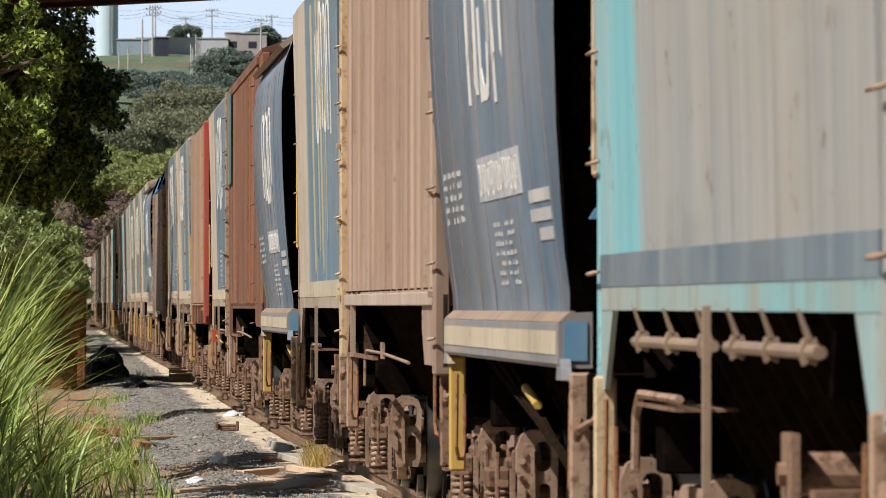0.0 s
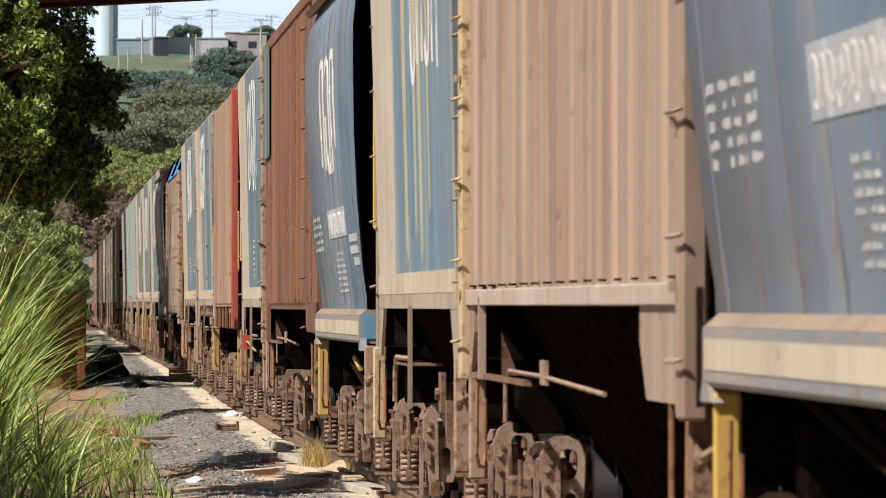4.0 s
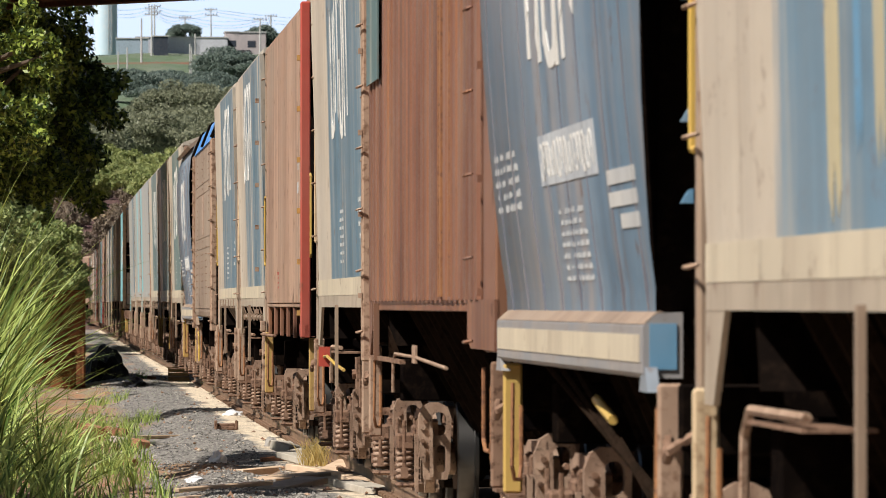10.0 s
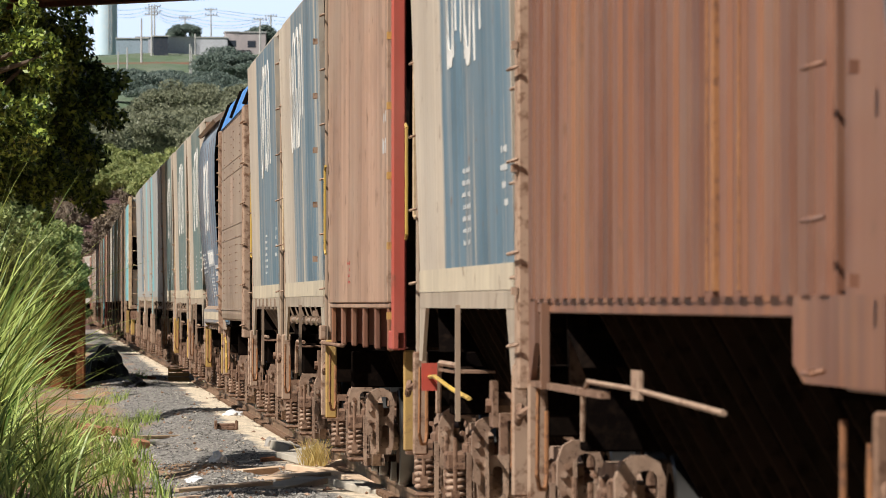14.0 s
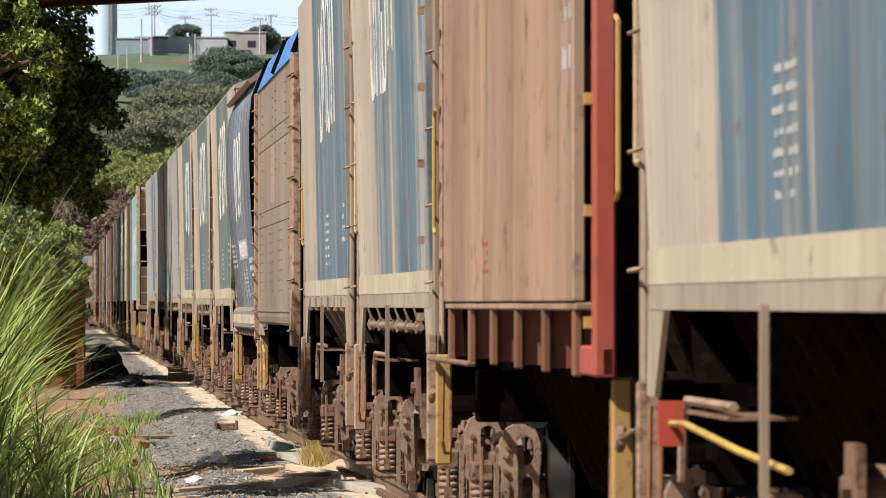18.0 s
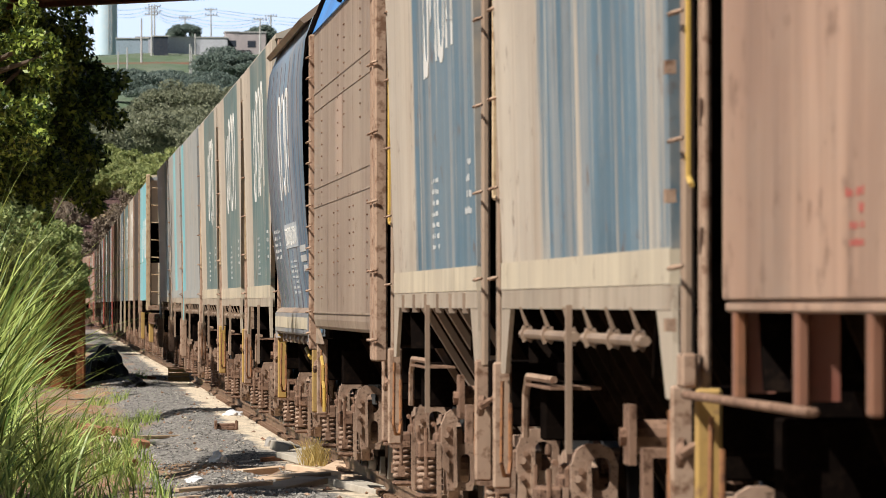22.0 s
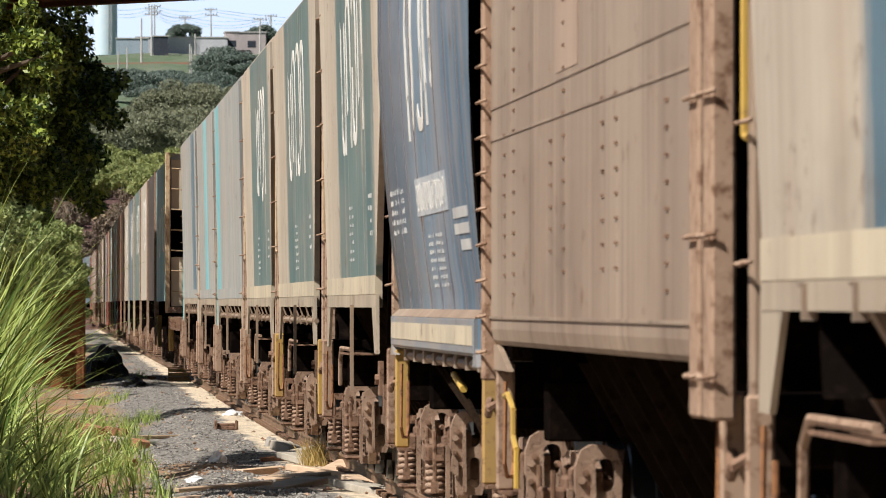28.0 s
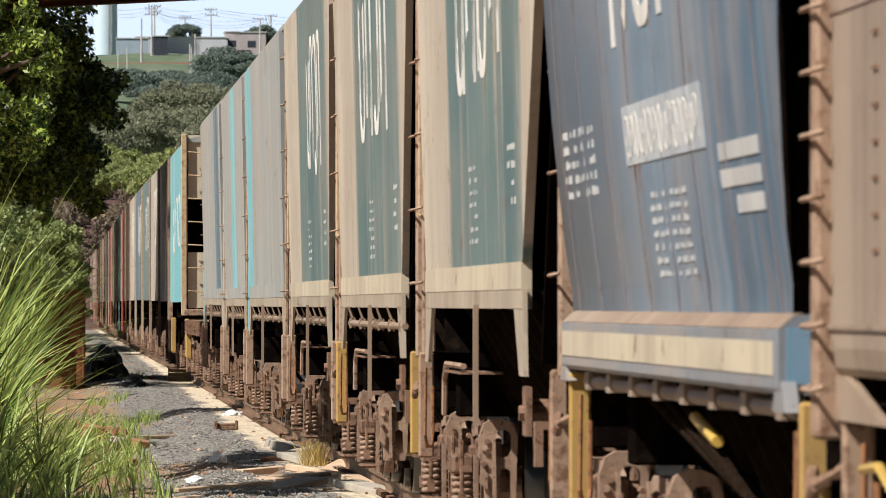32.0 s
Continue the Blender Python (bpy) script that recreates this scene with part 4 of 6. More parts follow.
def riveted_wagon(near, far, label, full=True):
    """The riveted hopper with crossed seams, a rounded foot and a blue roof."""
    w, h = wagon("riveted_hopper_wagon", near, far, label)
    gear(w, h, ("postbrown", "postbrown"), full)
    funnels(w, h, 3)
    top, foot = 4.02, 1.335
    for k in (-1, 1):
        x = k * HALF
        e0, e1 = -h + 1.2, h - 0.15
        sheet = bmesh.new()
        prism(sheet, [(x, 1.42), (x, top), (x - 0.06 * k, top), (x - 0.06 * k, foot), (x - 0.035 * k, foot), (x - 0.012 * k, 1.36)], e0, e1)
        plate = part("side_sheet", sheet, M["tan"], w)
        part("seam", boxes((min(x, x + 0.01 * k), max(x, x + 0.01 * k), e0, e1, 1.475, 1.49)), M["tan"], plate)
        for z0 in (2.43, 2.6, 3.3, 3.46):
            s = bmesh.new()
            prism(s, [(e1, z0), (e0, z0), (e0, z0 + 0.012), (e1, z0 + 0.012)], min(x, x + 0.006 * k), max(x, x + 0.006 * k), "x")
            part("seam", s, M["tan"], plate)
        # rows of rivets
        riv = bmesh.new()
        r = random.Random(4)
        for q, a, c in ((0.10, 1.6, 2.4), (0.30, 1.7, 2.5), (0.36, 1.7, 2.45), (0.55, 1.7, 3.9), (0.62, 1.8, 2.4), (0.84, 1.6, 3.9), (0.9, 1.7, 2.5), (0.2, 3.0, 3.9), (0.45, 3.0, 3.9)):
            z = a
            while z < c:
                y = e0 + (e1 - e0) * q
                box(riv, min(x, x + 0.008 * k), max(x, x + 0.003 * k), y - 0.07, y + 0.07, z, z + 0.012)
                z += 0.105
        part("patch_plate", boxes((min(x, x + 0.003 * k), max(x, x + 0.003 * k), 0.2, 1.9, 2.64, 3.29)), M["pinkbrown"], plate)
        part("rivets", riv, M["rust"], plate)["kind"] = "stuff"
        for s, e, wide in ((-1, -h + 0.75, 0.4), (-1, -h + 0.1, 0.35), (1, h - 0.1, 0.2)):
            post = part("corner_post", boxes((x - 0.045, x + 0.045, e - wide / 2, e + wide / 2, 1.14, top)), M["postbrown"], w, bevel=0.012)
            if k < 0:
                ladder(post, x - 0.03, e, 1.3, top - 0.2, 0.4, M["postbrown"], 14 if s > 0 else 6)
        gus = bmesh.new()
        prism(gus, [(h, foot), (h - 0.5, foot), (h - 1.7, 1.2), (h, 1.2)], x - 0.015 - 0.03 * k, x + 0.015 - 0.03 * k, "x")
        part("corner_plate", gus, M["legtan"], w)
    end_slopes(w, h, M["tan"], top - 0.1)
    pts = [(-HALF - 0.02, top), (-HALF + 0.12, top + 0.36), (-0.7, top + 0.5), (0.7, top + 0.5), (HALF - 0.12, top + 0.36), (HALF + 0.02, top)]
    part("roof", made(lambda bm: prism(bm, pts, -h + 0.3, h - 0.3)), M["bluebright"], w, "bright blue painted roof")
    for q in (-h + 0.3, 0, h - 0.3):
        part("roof_strap", made(lambda bm: pipe(bm, [(a * 1.006, q, z + 0.012) for a, z in pts], 0.03, 5)), M["dark"], w)
    part("hand_rail", made(lambda bm: pipe(bm, [(-1.46, h - 0.8, 1.06), (-1.47, h - 1.4, 1.08), (-1.47, h - 1.9, 1.0), (-1.47, h - 1.9, 0.86), (-1.47, h - 2.2, 0.8), (-1.47, h - 2.2, 0.6)], 0.016)), M["yellow"], w)
    return w


def ladder_end_wagon(near, far, label, full=True):
    """The cream-ended wagon whose near end shows a tall ladder before a dark opening."""
    w, h = wagon("open_end_hopper_wagon", near, far, label)
    gear(w, h, ("oliveYellow", "oliveYellow"), full)
    funnels(w, h, 3)
    for k in (-1, 1):
        x = k * HALF
        part("side_sheet", boxes((min(x, x - 0.06 * k), max(x, x - 0.06 * k), -h + 2.4, h - 0.4, 1.55, 4.45)), M["cyan"], w)
        part("end_plate", boxes((min(x, x - 0.06 * k), max(x, x - 0.06 * k), -h + 0.3, -h + 2.4, 1.5, 4.5)), M["pinkbrown"], w)
        post = part("corner_post", boxes((x - 0.05, x + 0.05, -h + 0.02, -h + 0.14, 1.3, 4.6)), M["postcream"], w, bevel=0.01)
        for i in range(7):
            z = 1.75 + 0.42 * i
            part("rung", made(lambda bm: rod(bm, (x - 0.07 * k, -h, z), (x - 0.42 * k, -h, z - 0.02), 0.014, 6)), M["postcream"], post)
        part("rear_post", boxes((x - 0.05, x + 0.05, h - 0.3, h - 0.1, 1.2, 4.45)), M["postbrown"], w)
    part("upper_plate", boxes((-1.42, 1.42, -h + 0.14, -h + 0.18, 3.42, 4.58)), M["cream"], w, "cream painted upper end plate")
    part("lower_plate", boxes((-1.42, 1.42, -h + 0.14, -h + 0.18, 1.44, 2.45)), M["cream"], w, "cream painted lower end plate")
    part("foot_beam", boxes((-1.5, 1.5, -h, -h + 0.16, 1.30, 1.42)), M["postbrown"], w, bevel=0.01)
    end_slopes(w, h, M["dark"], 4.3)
    roof(w, h, 4.45, M["palegrey"], 0.2)
    lettering(w, -HALF, -h + 4, h - 4, 2.5, 3.6, 7, 77)
    return w


def low_wagon(near, far, label):
    """An empty flat wagon, low enough to look across."""
    w, h = wagon("flat_wagon", near, far, label, "")
    gear(w, h, ("postbrown", "oliveYellow"), False)
    part("deck", boxes((-1.45, 1.45, -h + 0.1, h - 0.1, 1.18, 1.25)), M["rust"], w, bevel=0.01)
    for k in (-1, 1):
        part("side_sill", boxes((k * 1.47 - 0.02, k * 1.47 + 0.02, -h + 0.1, h - 0.1, 1.0, 1.25)), M["darkrust"], w)
        for i in range(8):
            y = -h + 1 + (2 * h - 2) * i / 7
            part("stake_pocket", boxes((k * 1.49 - 0.025, k * 1.49 + 0.025, y - 0.06, y + 0.06, 1.05, 1.23)), M["rust"], w)
    return w


BLUE_LABEL = "weathered grey hopper wagon with a faded blue panel and white lettering"
TAN = ("postbrown", "postbrown")
GOLD = ("oliveYellow", "oliveYellow")
flat_wagon(0.687, 1.075, "chalky grey hopper wagon with turquoise end and dark blue band", "palegrey", "cyan", (0.82, 0.995), posts=("palegrey", "cyan"), band="navy", letters=None, seed=11, gap=(0.3, 0.2), legs="cyanworn", steps=("postbrown", "postcream"))
curved_wagon(1.098, 1.468, "dusty blue round-sided hopper wagon with worn white lettering", 21)
ribbed_wagon(1.475, 1.985, "dusty pinkish-brown ribbed hopper wagon with dark drain slots", "pinkbrown", ("pinkbrown", "postcream"), 0.98, slots=True, seed=31, foot=1.60)
flat_wagon(2.01, 2.405, "weathered grey hopper wagon with blue panel and yellow paint runs", seed=41, letters=(0.15, 0.5, 3.0, 4.3), text=False, drips=1, rails=False, panel="strongblue", span=(-0.05, 0.74), wear=0.8, steps=("postbrown", "postcream"))
curved_wagon(2.43, 2.785, "dusty blue round-sided hopper wagon with a worn white label", 51)
ribbed_wagon(2.795, 3.335, "rusty red-brown corrugated hopper wagon", "brown", ("brown", "postbrown"), 0.62, wavy=True, seed=61)
flat_wagon(3.35, 3.725, BLUE_LABEL, seed=71, letters=(0.25, 0.62, 2.9, 4.3), rails=False, bracket=True, steps=TAN)
plank_wagon(3.742, 4.246, "sun-bleached red-brown hopper wagon with a bright red corner post")
flat_wagon(4.255, 4.66, BLUE_LABEL, seed=81, letters=(0.4, 0.75, 3.05, 4.3), text=False, panel="greyblue", span=(0.02, 0.7), wear=0.35, steps=TAN)
flat_wagon(4.69, 5.075, BLUE_LABEL, seed=91, letters=(0.2, 0.55, 2.95, 4.3), rails=False, braces=True, steps=TAN)
riveted_wagon(5.08, 5.545, "dusty brown riveted hopper wagon with crossed seams and blue roof")
curved_wagon(5.56, 5.932, "dusty blue round-sided hopper wagon with white stencilled blocks", 101, steps=("oliveYellow", "oliveYellow"), pipe_under=True)
flat_wagon(5.948, 6.395, BLUE_LABEL, seed=111, panel="greenblue", posts=("postbrown", "postbrown"), gap=(3.4, 0.55), wide=0.18, letters=(0.15, 0.6, 2.75, 4.15), rails=False, steps=TAN)
flat_wagon(6.405, 6.86, BLUE_LABEL, seed=121, panel="greenblue", posts=("postbrown", "postbrown"), gap=(2.6, 0.55), wide=0.13, letters=(0.15, 0.6, 2.75, 4.15), steps=GOLD)
flat_wagon(6.87, 7.30, "mossy green-grey hopper wagon with faded white lettering", seed=131, panel="greenblue", posts=("postbrown", "postbrown"), gap=(2.0, 0.55), wide=0.1, steps=TAN)
flat_wagon(7.33, 7.83, "pale grey hopper wagon with turquoise streaks", "palegrey", "cyan", (0.86, 1.0), posts=("postbrown", "cyan"), band="palegrey", seed=141, letters=None, full=False, steps=TAN)
flat_wagon(7.85, 8.25, "pale grey hopper wagon with a turquoise panel", "palegrey", "cyan", (0.4, 0.6), posts=("postbrown", "postbrown"), band="palegrey", seed=151, letters=None, full=False, steps=TAN)
flat_wagon(8.27, 8.72, "pale grey and turquoise faded hopper wagon", "palegrey", "greyblue", (0.1, 0.3), posts=("grey", "cyan"), band="palegrey", seed=161, letters=None, full=False, steps=TAN)
low_wagon(8.735, 9.155, "empty rusty flat wagon between taller hopper wagons")
ladder_end_wagon(9.168, 9.655, "turquoise hopper wagon with cream end plates and a tall ladder", False)


def far_wagon(near, far, mat, post, label, seed):
    """A hopper far down the train: the same forms with fewer fittings."""
    w, h = wagon("distant_hopper_wagon", near, far, label, "distant wagons of the train")
    for s in (-1, 1):
        bogie(w, s * (h - 1.9), False)
    part("centre_sill", boxes((-0.3, 0.3, -h, h, 0.86, 1.16)), M["dark"], w)
    part("hopper_bay", boxes((-1.2, 1.2, -h + 3.5, h - 3.5, 0.5, 1.6)), M["dark"], w)
    for k in (-1, 1):
        x = k * HALF
        part("side_sheet", boxes((min(x, x - 0.06 * k), max(x, x - 0.06 * k), -h + 0.8, h - 0.5, 1.55, 4.45)), M[mat], w)
        for e in (-h + 0.15, h - 0.15):
            part("corner_post", boxes((x - 0.022, x + 0.022, e - 0.1, e + 0.1, 0.55, 4.45)), M[post], w)
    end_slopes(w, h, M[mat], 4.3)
    roof(w, h, 4.45, M[mat], 0.25)
    if mat in ("greyblue", "greenblue", "grey"):
        lettering(w, -HALF, -h + 3, 1.5, 2.7, 4.1, 6, seed)
    return w


near = 9.667
pick = random.Random(12)
KINDS = [("cyan", "postbrown", "turquoise hopper wagon with rusty posts"), ("grey", "postbrown", "weathered grey hopper wagon"), ("greenblue", "postcream", "faded green-blue hopper wagon"),
         ("greyblue", "grey", "faded blue hopper wagon"), ("palegrey", "cyan", "pale grey hopper wagon"), ("redbrown", "red", "bleached red-brown hopper wagon"), ("pinkbrown", "postbrown", "dusty brown hopper wagon"), ("deepbrown", "postbrown", "very dark brown hopper wagon")]
ORDER = (7, 1, 2, 3, 1, 7, 5, 4, 7, 2, 5, 3, 7, 1, 6, 2, 7, 5, 1, 6, 2, 5, 7, 3)
for i, k in enumerate(ORDER):
    far = near + pick.choice((0.39, 0.41, 0.45))
    far_wagon(near, far, *KINDS[k], seed=200 + i)
    near = far + 0.012

# ---- ground, track and surroundings ----
def soft(a, c, v):
    f = min(1, max(0, (v - a) / (c - a)))
    return f * f * (3 - 2 * f)


def track_point(y):
    """Sideways and upward drift of the track with distance, and its heading in degrees."""
    def sideways(v):
        return -0.19 * soft(110, 260, v) - (max(0, v - 535) ** 2) / 900
    dx = sideways(y + 0.5) - sideways(y - 0.5)
    return sideways(y), 0.13 * soft(100, 240, y), math.degrees(math.atan(-dx))


HILL = [(-100, 0), (0, 0), (8, 4.4), (20, 6.9), (35, 7.6), (60, 9.4), (150, 13.5), (250, 20.2), (350, 26.4), (450, 31.8), (520, 33.0), (900, 34)]


def ground_height(x, y):
    """Rail bed, the rough shoulder beside it, and the hill at the far end."""
    cx, cz, _ = track_point(y)
    d = x - CENTRE - cx
    z = -0.30
    if abs(d) < 3.6:
        z = -0.168 + cz - 0.13 * soft(1.9, 3.6, abs(d))
    elif y < 520:
        z += cz
    if -3.4 < d < -1.55 and 40 < y < 420:
        z += 0.11 * (noise.noise((x * 1.1, y * 0.09, 3.0)) + 0.5 * noise.noise((x * 2.7, y * 0.3, 1.0)))
    if d < -3.2 and y < 420:
        z += 0.10 * noise.noise((x * 0.9, y * 0.15, 8.0)) + 0.35 * soft(-3.4, -7, d) + 0.25 * soft(250, 330, y) * soft(-2.2, -3.2, d)
    foot = 558 + 3 * max(0, -x - 2)
    if y > foot - 5:
        h = float(np.interp(y - foot, [p[0] for p in HILL], [p[1] for p in HILL]))
        z += h + soft(foot, foot + 60, y) * 0.8 * noise.noise((x * 0.09, y * 0.03, 0))
    return z


def axis_of(t, k):
    c = t.nodes.new("ShaderNodeTexCoord")
    s = t.nodes.new("ShaderNodeSeparateXYZ")
    t.links.new(c.outputs["Object"], s.inputs[0])
    return s.outputs[k]


def add_of(t, a, fac, gain):
    n = t.nodes.new("ShaderNodeMath")
    n.operation = "MULTIPLY_ADD"
    t.links.new(fac, n.inputs[0])
    n.inputs[1].default_value = gain
    t.links.new(a, n.inputs[2])
    return n.outputs[0]


m, t, b = base_mat("gravel_earth_and_spilt_grain", 0.95, 0.0, 0.05)
gx = add_of(t, axis_of(t, 0), noise_of(t, 1.6, (1, 0.16, 1), 5, 0.65), 0.9)       # x with a ragged edge
gy = add_of(t, axis_of(t, 1), noise_of(t, 0.03, (1, 1, 1), 3, 0.6), 60.0)
stone = mix_of(t, (0.34, 0.315, 0.28), (0.12, 0.112, 0.105), band_of(t, noise_of(t, 14.0, (1, 0.3, 1), 6, 0.75), 0.38, 0.62))
earth = mix_of(t, (0.36, 0.20, 0.115), (0.25, 0.21, 0.15), band_of(t, noise_of(t, 1.4, (1, 0.2, 1), 5, 0.7), 0.4, 0.62))
earth = mix_of(t, earth, (0.36, 0.27, 0.19), band_of(t, noise_of(t, 5.0, (1, 0.2, 1), 5, 0.7), 0.56, 0.68))
grain = mix_of(t, (0.80, 0.67, 0.50), (0.44, 0.36, 0.27), band_of(t, noise_of(t, 9.0, (1, 0.3, 1), 6, 0.75), 0.40, 0.66))
c = mix_of(t, earth, stone, band_of(t, gx, 1.35, 1.6))
c = mix_of(t, c, earth, band_of(t, noise_of(t, 0.45, (1, 0.14, 1), 4, 0.6), 0.56, 0.64))
c = mix_of(t, c, grain, band_of(t, gx, 2.86, 2.98))
c = mix_of(t, c, (0.12, 0.085, 0.06), band_of(t, gx, 3.46, 3.6))
turf = mix_of(t, (0.11, 0.155, 0.10), (0.17, 0.185, 0.14), band_of(t, noise_of(t, 0.12, (1, 0.5, 1), 5, 0.7), 0.38, 0.62))
turf = mix_of(t, turf, (0.09, 0.13, 0.065), band_of(t, noise_of(t, 0.5, (1, 0.4, 1), 5, 0.7), 0.5, 0.7))
cut = mix_of(t, (0.085, 0.05, 0.05), (0.16, 0.10, 0.08), band_of(t, noise_of(t, 0.9, (1, 0.3, 0.5), 5, 0.7), 0.45, 0.7))
gz = axis_of(t, 2)
hill = mix_of(t, cut, (0.42, 0.32, 0.19), band_of(t, add_of(t, gz, noise_of(t, 0.5, (1, 1, 1), 4, 0.6), 0.9), 7.75, 7.95))
hill = mix_of(t, hill, cut, band_of(t, add_of(t, gz, noise_of(t, 0.5, (1, 1, 1), 4, 0.6), 0.9), 8.5, 8.8))
hill = mix_of(t, hill, turf, band_of(t, add_of(t, gz, noise_of(t, 0.2, (1, 1, 1), 4, 0.6), 3.0), 11.0, 12.5))
red = t.nodes.new("ShaderNodeMath")
red.operation = "MULTIPLY"
zz = add_of(t, gz, noise_of(t, 0.09, (1, 0.4, 1), 4, 0.6), 1.5)
t.links.new(band_of(t, zz, 29.4, 29.7), red.inputs[0])
t.links.new(band_of(t, zz, 30.5, 30.1), red.inputs[1])
hill = mix_of(t, hill, (0.22, 0.10, 0.07), red.outputs[0])
c = mix_of(t, c, hill, band_of(t, axis_of(t, 1), 535, 545))
t.links.new(c, b.inputs["Base Color"])
bump_of(t, b, noise_of(t, 22.0, (1, 0.5, 1), 6, 0.75), 0.8, 0.05)
M["ground"] = m
xs = sorted(set([-2500, -900, -400, -200, -120, -80, -60, -45, -35, -28, -22, -18, -15, -12, -10, -8, 9, 10, 12, 15, 18, 22, 27, 33, 40, 60, 100, 200, 400, 900, 2500] + [i * 0.2 for i in range(-35, 41)]))
ys = sorted(set([-2500, -600, -150, -60] + list(range(0, 60, 10)) + [60 + 1.0 * i for i in range(0, 160)] + list(range(220, 540, 4)) + list(range(540, 640, 3)) + list(range(640, 1080, 10)) + [1200, 1500, 2500, 4500]))
gv = [(x, y, ground_height(x, y)) for y in ys for x in xs]
nx = len(xs)
gf = [(j * nx + i, j * nx + i + 1, (j + 1) * nx + i + 1, (j + 1) * nx + i) for j in range(len(ys) - 1) for i in range(nx - 1)]
ground = new("ground", mesh_from("ground", gv, gf, M["ground"], True))
tagged(ground, "gravel shoulder, red earth and spilt grain beside the railway, wooded hill beyond", "ground", kind="structure")

# rails and sleepers
m, t, b = base_mat("rail_steel", 0.6, 0.3)
c = mix_of(t, (0.26, 0.165, 0.105), (0.16, 0.095, 0.06), band_of(t, noise_of(t, 3.0, (1, 0.3, 1), 5, 0.7), 0.4, 0.65))
t.links.new(c, b.inputs["Base Color"])
M["rail"] = m
RAIL = [(-0.065, -0.16), (-0.065, -0.145), (-0.012, -0.125), (-0.012, -0.045), (-0.036, -0.035), (-0.036, -0.005), (-0.028, 0), (0.028, 0), (0.036, -0.005), (0.036, -0.035), (0.012, -0.045), (0.012, -0.125), (0.065, -0.145), (0.065, -0.16)]
track = thing("railway_track", "broad-gauge railway track with rusty rails on wooden sleepers", "railway track", kind="structure")
stations = list(range(-160, 100, 20)) + list(range(100, 470, 10)) + list(range(470, 760, 8))
for s in (-1, 1):
    rv, rf, n = [], [], len(RAIL)
    for y in stations:
        dx, dz, _ = track_point(y)
        rv += [(CENTRE + dx + s * 0.836 + a, y, dz + z) for a, z in RAIL]
    for j in range(len(stations) - 1):
        rf += [(j * n + i, j * n + (i + 1) % n, (j + 1) * n + (i + 1) % n, (j + 1) * n + i) for i in range(n)]
    part("rail", mesh_from("rail", rv, rf, M["rail"]), None, track, "rusty steel rail with a worn bright head")
    hv = []
    for y in stations:
        dx, dz, _ = track_point(y)
        hv += [(CENTRE + dx + s * 0.836 + a, y, dz + 0.003) for a in (-0.024, 0.024)]
    hf = [(2 * j, 2 * j + 1, 2 * j + 3, 2 * j + 2) for j in range(len(stations) - 1)]
    part("running_band", mesh_from("running_band", hv, hf, M["tread"]), None, track)
m, t, b = base_mat("weathered_sleeper_wood", 0.9)
c = mix_of(t, (0.14, 0.105, 0.075), (0.26, 0.21, 0.15), band_of(t, noise_of(t, 3.0, (0.6, 6, 6), 5, 0.7, 4.0), 0.4, 0.65))
t.links.new(c, b.inputs["Base Color"])
M["sleeper"] = m
SLEEPER = mesh_of("sleeper", boxes((-1.3, 1.3, -0.115, 0.115, -0.34, -0.185)), M["sleeper"], 0.015)
CLIP = mesh_of("rail_clip", boxes((-0.13, -0.05, -0.05, 0.05, -0.17, -0.12), (0.05, 0.13, -0.05, 0.05, -0.17, -0.12)), M["rail"], 0.01)
for i in range(260):
    y = 62 + 0.6 * i
    dx, dz, _ = track_point(y)
    o = part("sleeper", SLEEPER, None, track)
    o.location = (CENTRE + dx + 0.02 * math.sin(i * 3.7), y, dz + 0.008)
    if i < 150:
        q = part("rail_clip", CLIP, None, track)
        q.location = (CENTRE + dx - 0.836, y, dz + 0.004)


# ---- loose stones, rubble and litter ----
def stone_mesh(rng, n, where, size, name, mat):
    """Many small angular stones in one mesh."""
    base = np.array([(1, 0, 0), (-1, 0, 0), (0, 1, 0), (0, -1, 0), (0, 0, 1), (0, 0, -0.6)], float)
    tri = np.array([(0, 2, 4), (2, 1, 4), (1, 3, 4), (3, 0, 4), (2, 0, 5), (1, 2, 5), (3, 1, 5), (0, 3, 5)])
    V, T = [], []
    for i in range(n):
        x, y = where(rng)
        s = size * rng.uniform(0.5, 1.5)
        q = base * np.array([rng.uniform(0.6, 1.2), rng.uniform(0.6, 1.2), rng.uniform(0.4, 0.9)]) * s
        a = rng.uniform(0, 6.28)
        ca, sa = math.cos(a), math.sin(a)
        q = q + np.array([[rng.uniform(-0.25, 0.25) * s for _ in range(3)] for _ in range(6)])
        q = np.stack([q[:, 0] * ca - q[:, 1] * sa + x, q[:, 0] * sa + q[:, 1] * ca + y, q[:, 2] + ground_height(x, y) + 0.25 * s], 1)
        T.append(tri + 6 * i)
        V.append(q)
    return mesh_from(name, np.concatenate(V).tolist(), np.concatenate(T).tolist(), mat)


m, t, b = base_mat("crushed_stone", 0.9, 0.0, 0.1)
gi = t.nodes.new("ShaderNodeNewGeometry")
c = mix_of(t, (0.10, 0.095, 0.09), (0.40, 0.37, 0.33), gi.outputs["Random Per Island"])
t.links.new(c, b.inputs["Base Color"])
M["stone"] = m
m, t, b = base_mat("broken_rubble", 0.9, 0.0, 0.1)
gi = t.nodes.new("ShaderNodeNewGeometry")
r = t.nodes.new("ShaderNodeValToRGB")
r.color_ramp.elements[0].color, r.color_ramp.elements[1].color = (0.16, 0.10, 0.06, 1), (0.55, 0.48, 0.38, 1)
e = r.color_ramp.elements.new(0.45)
e.color = (0.30, 0.17, 0.11, 1)
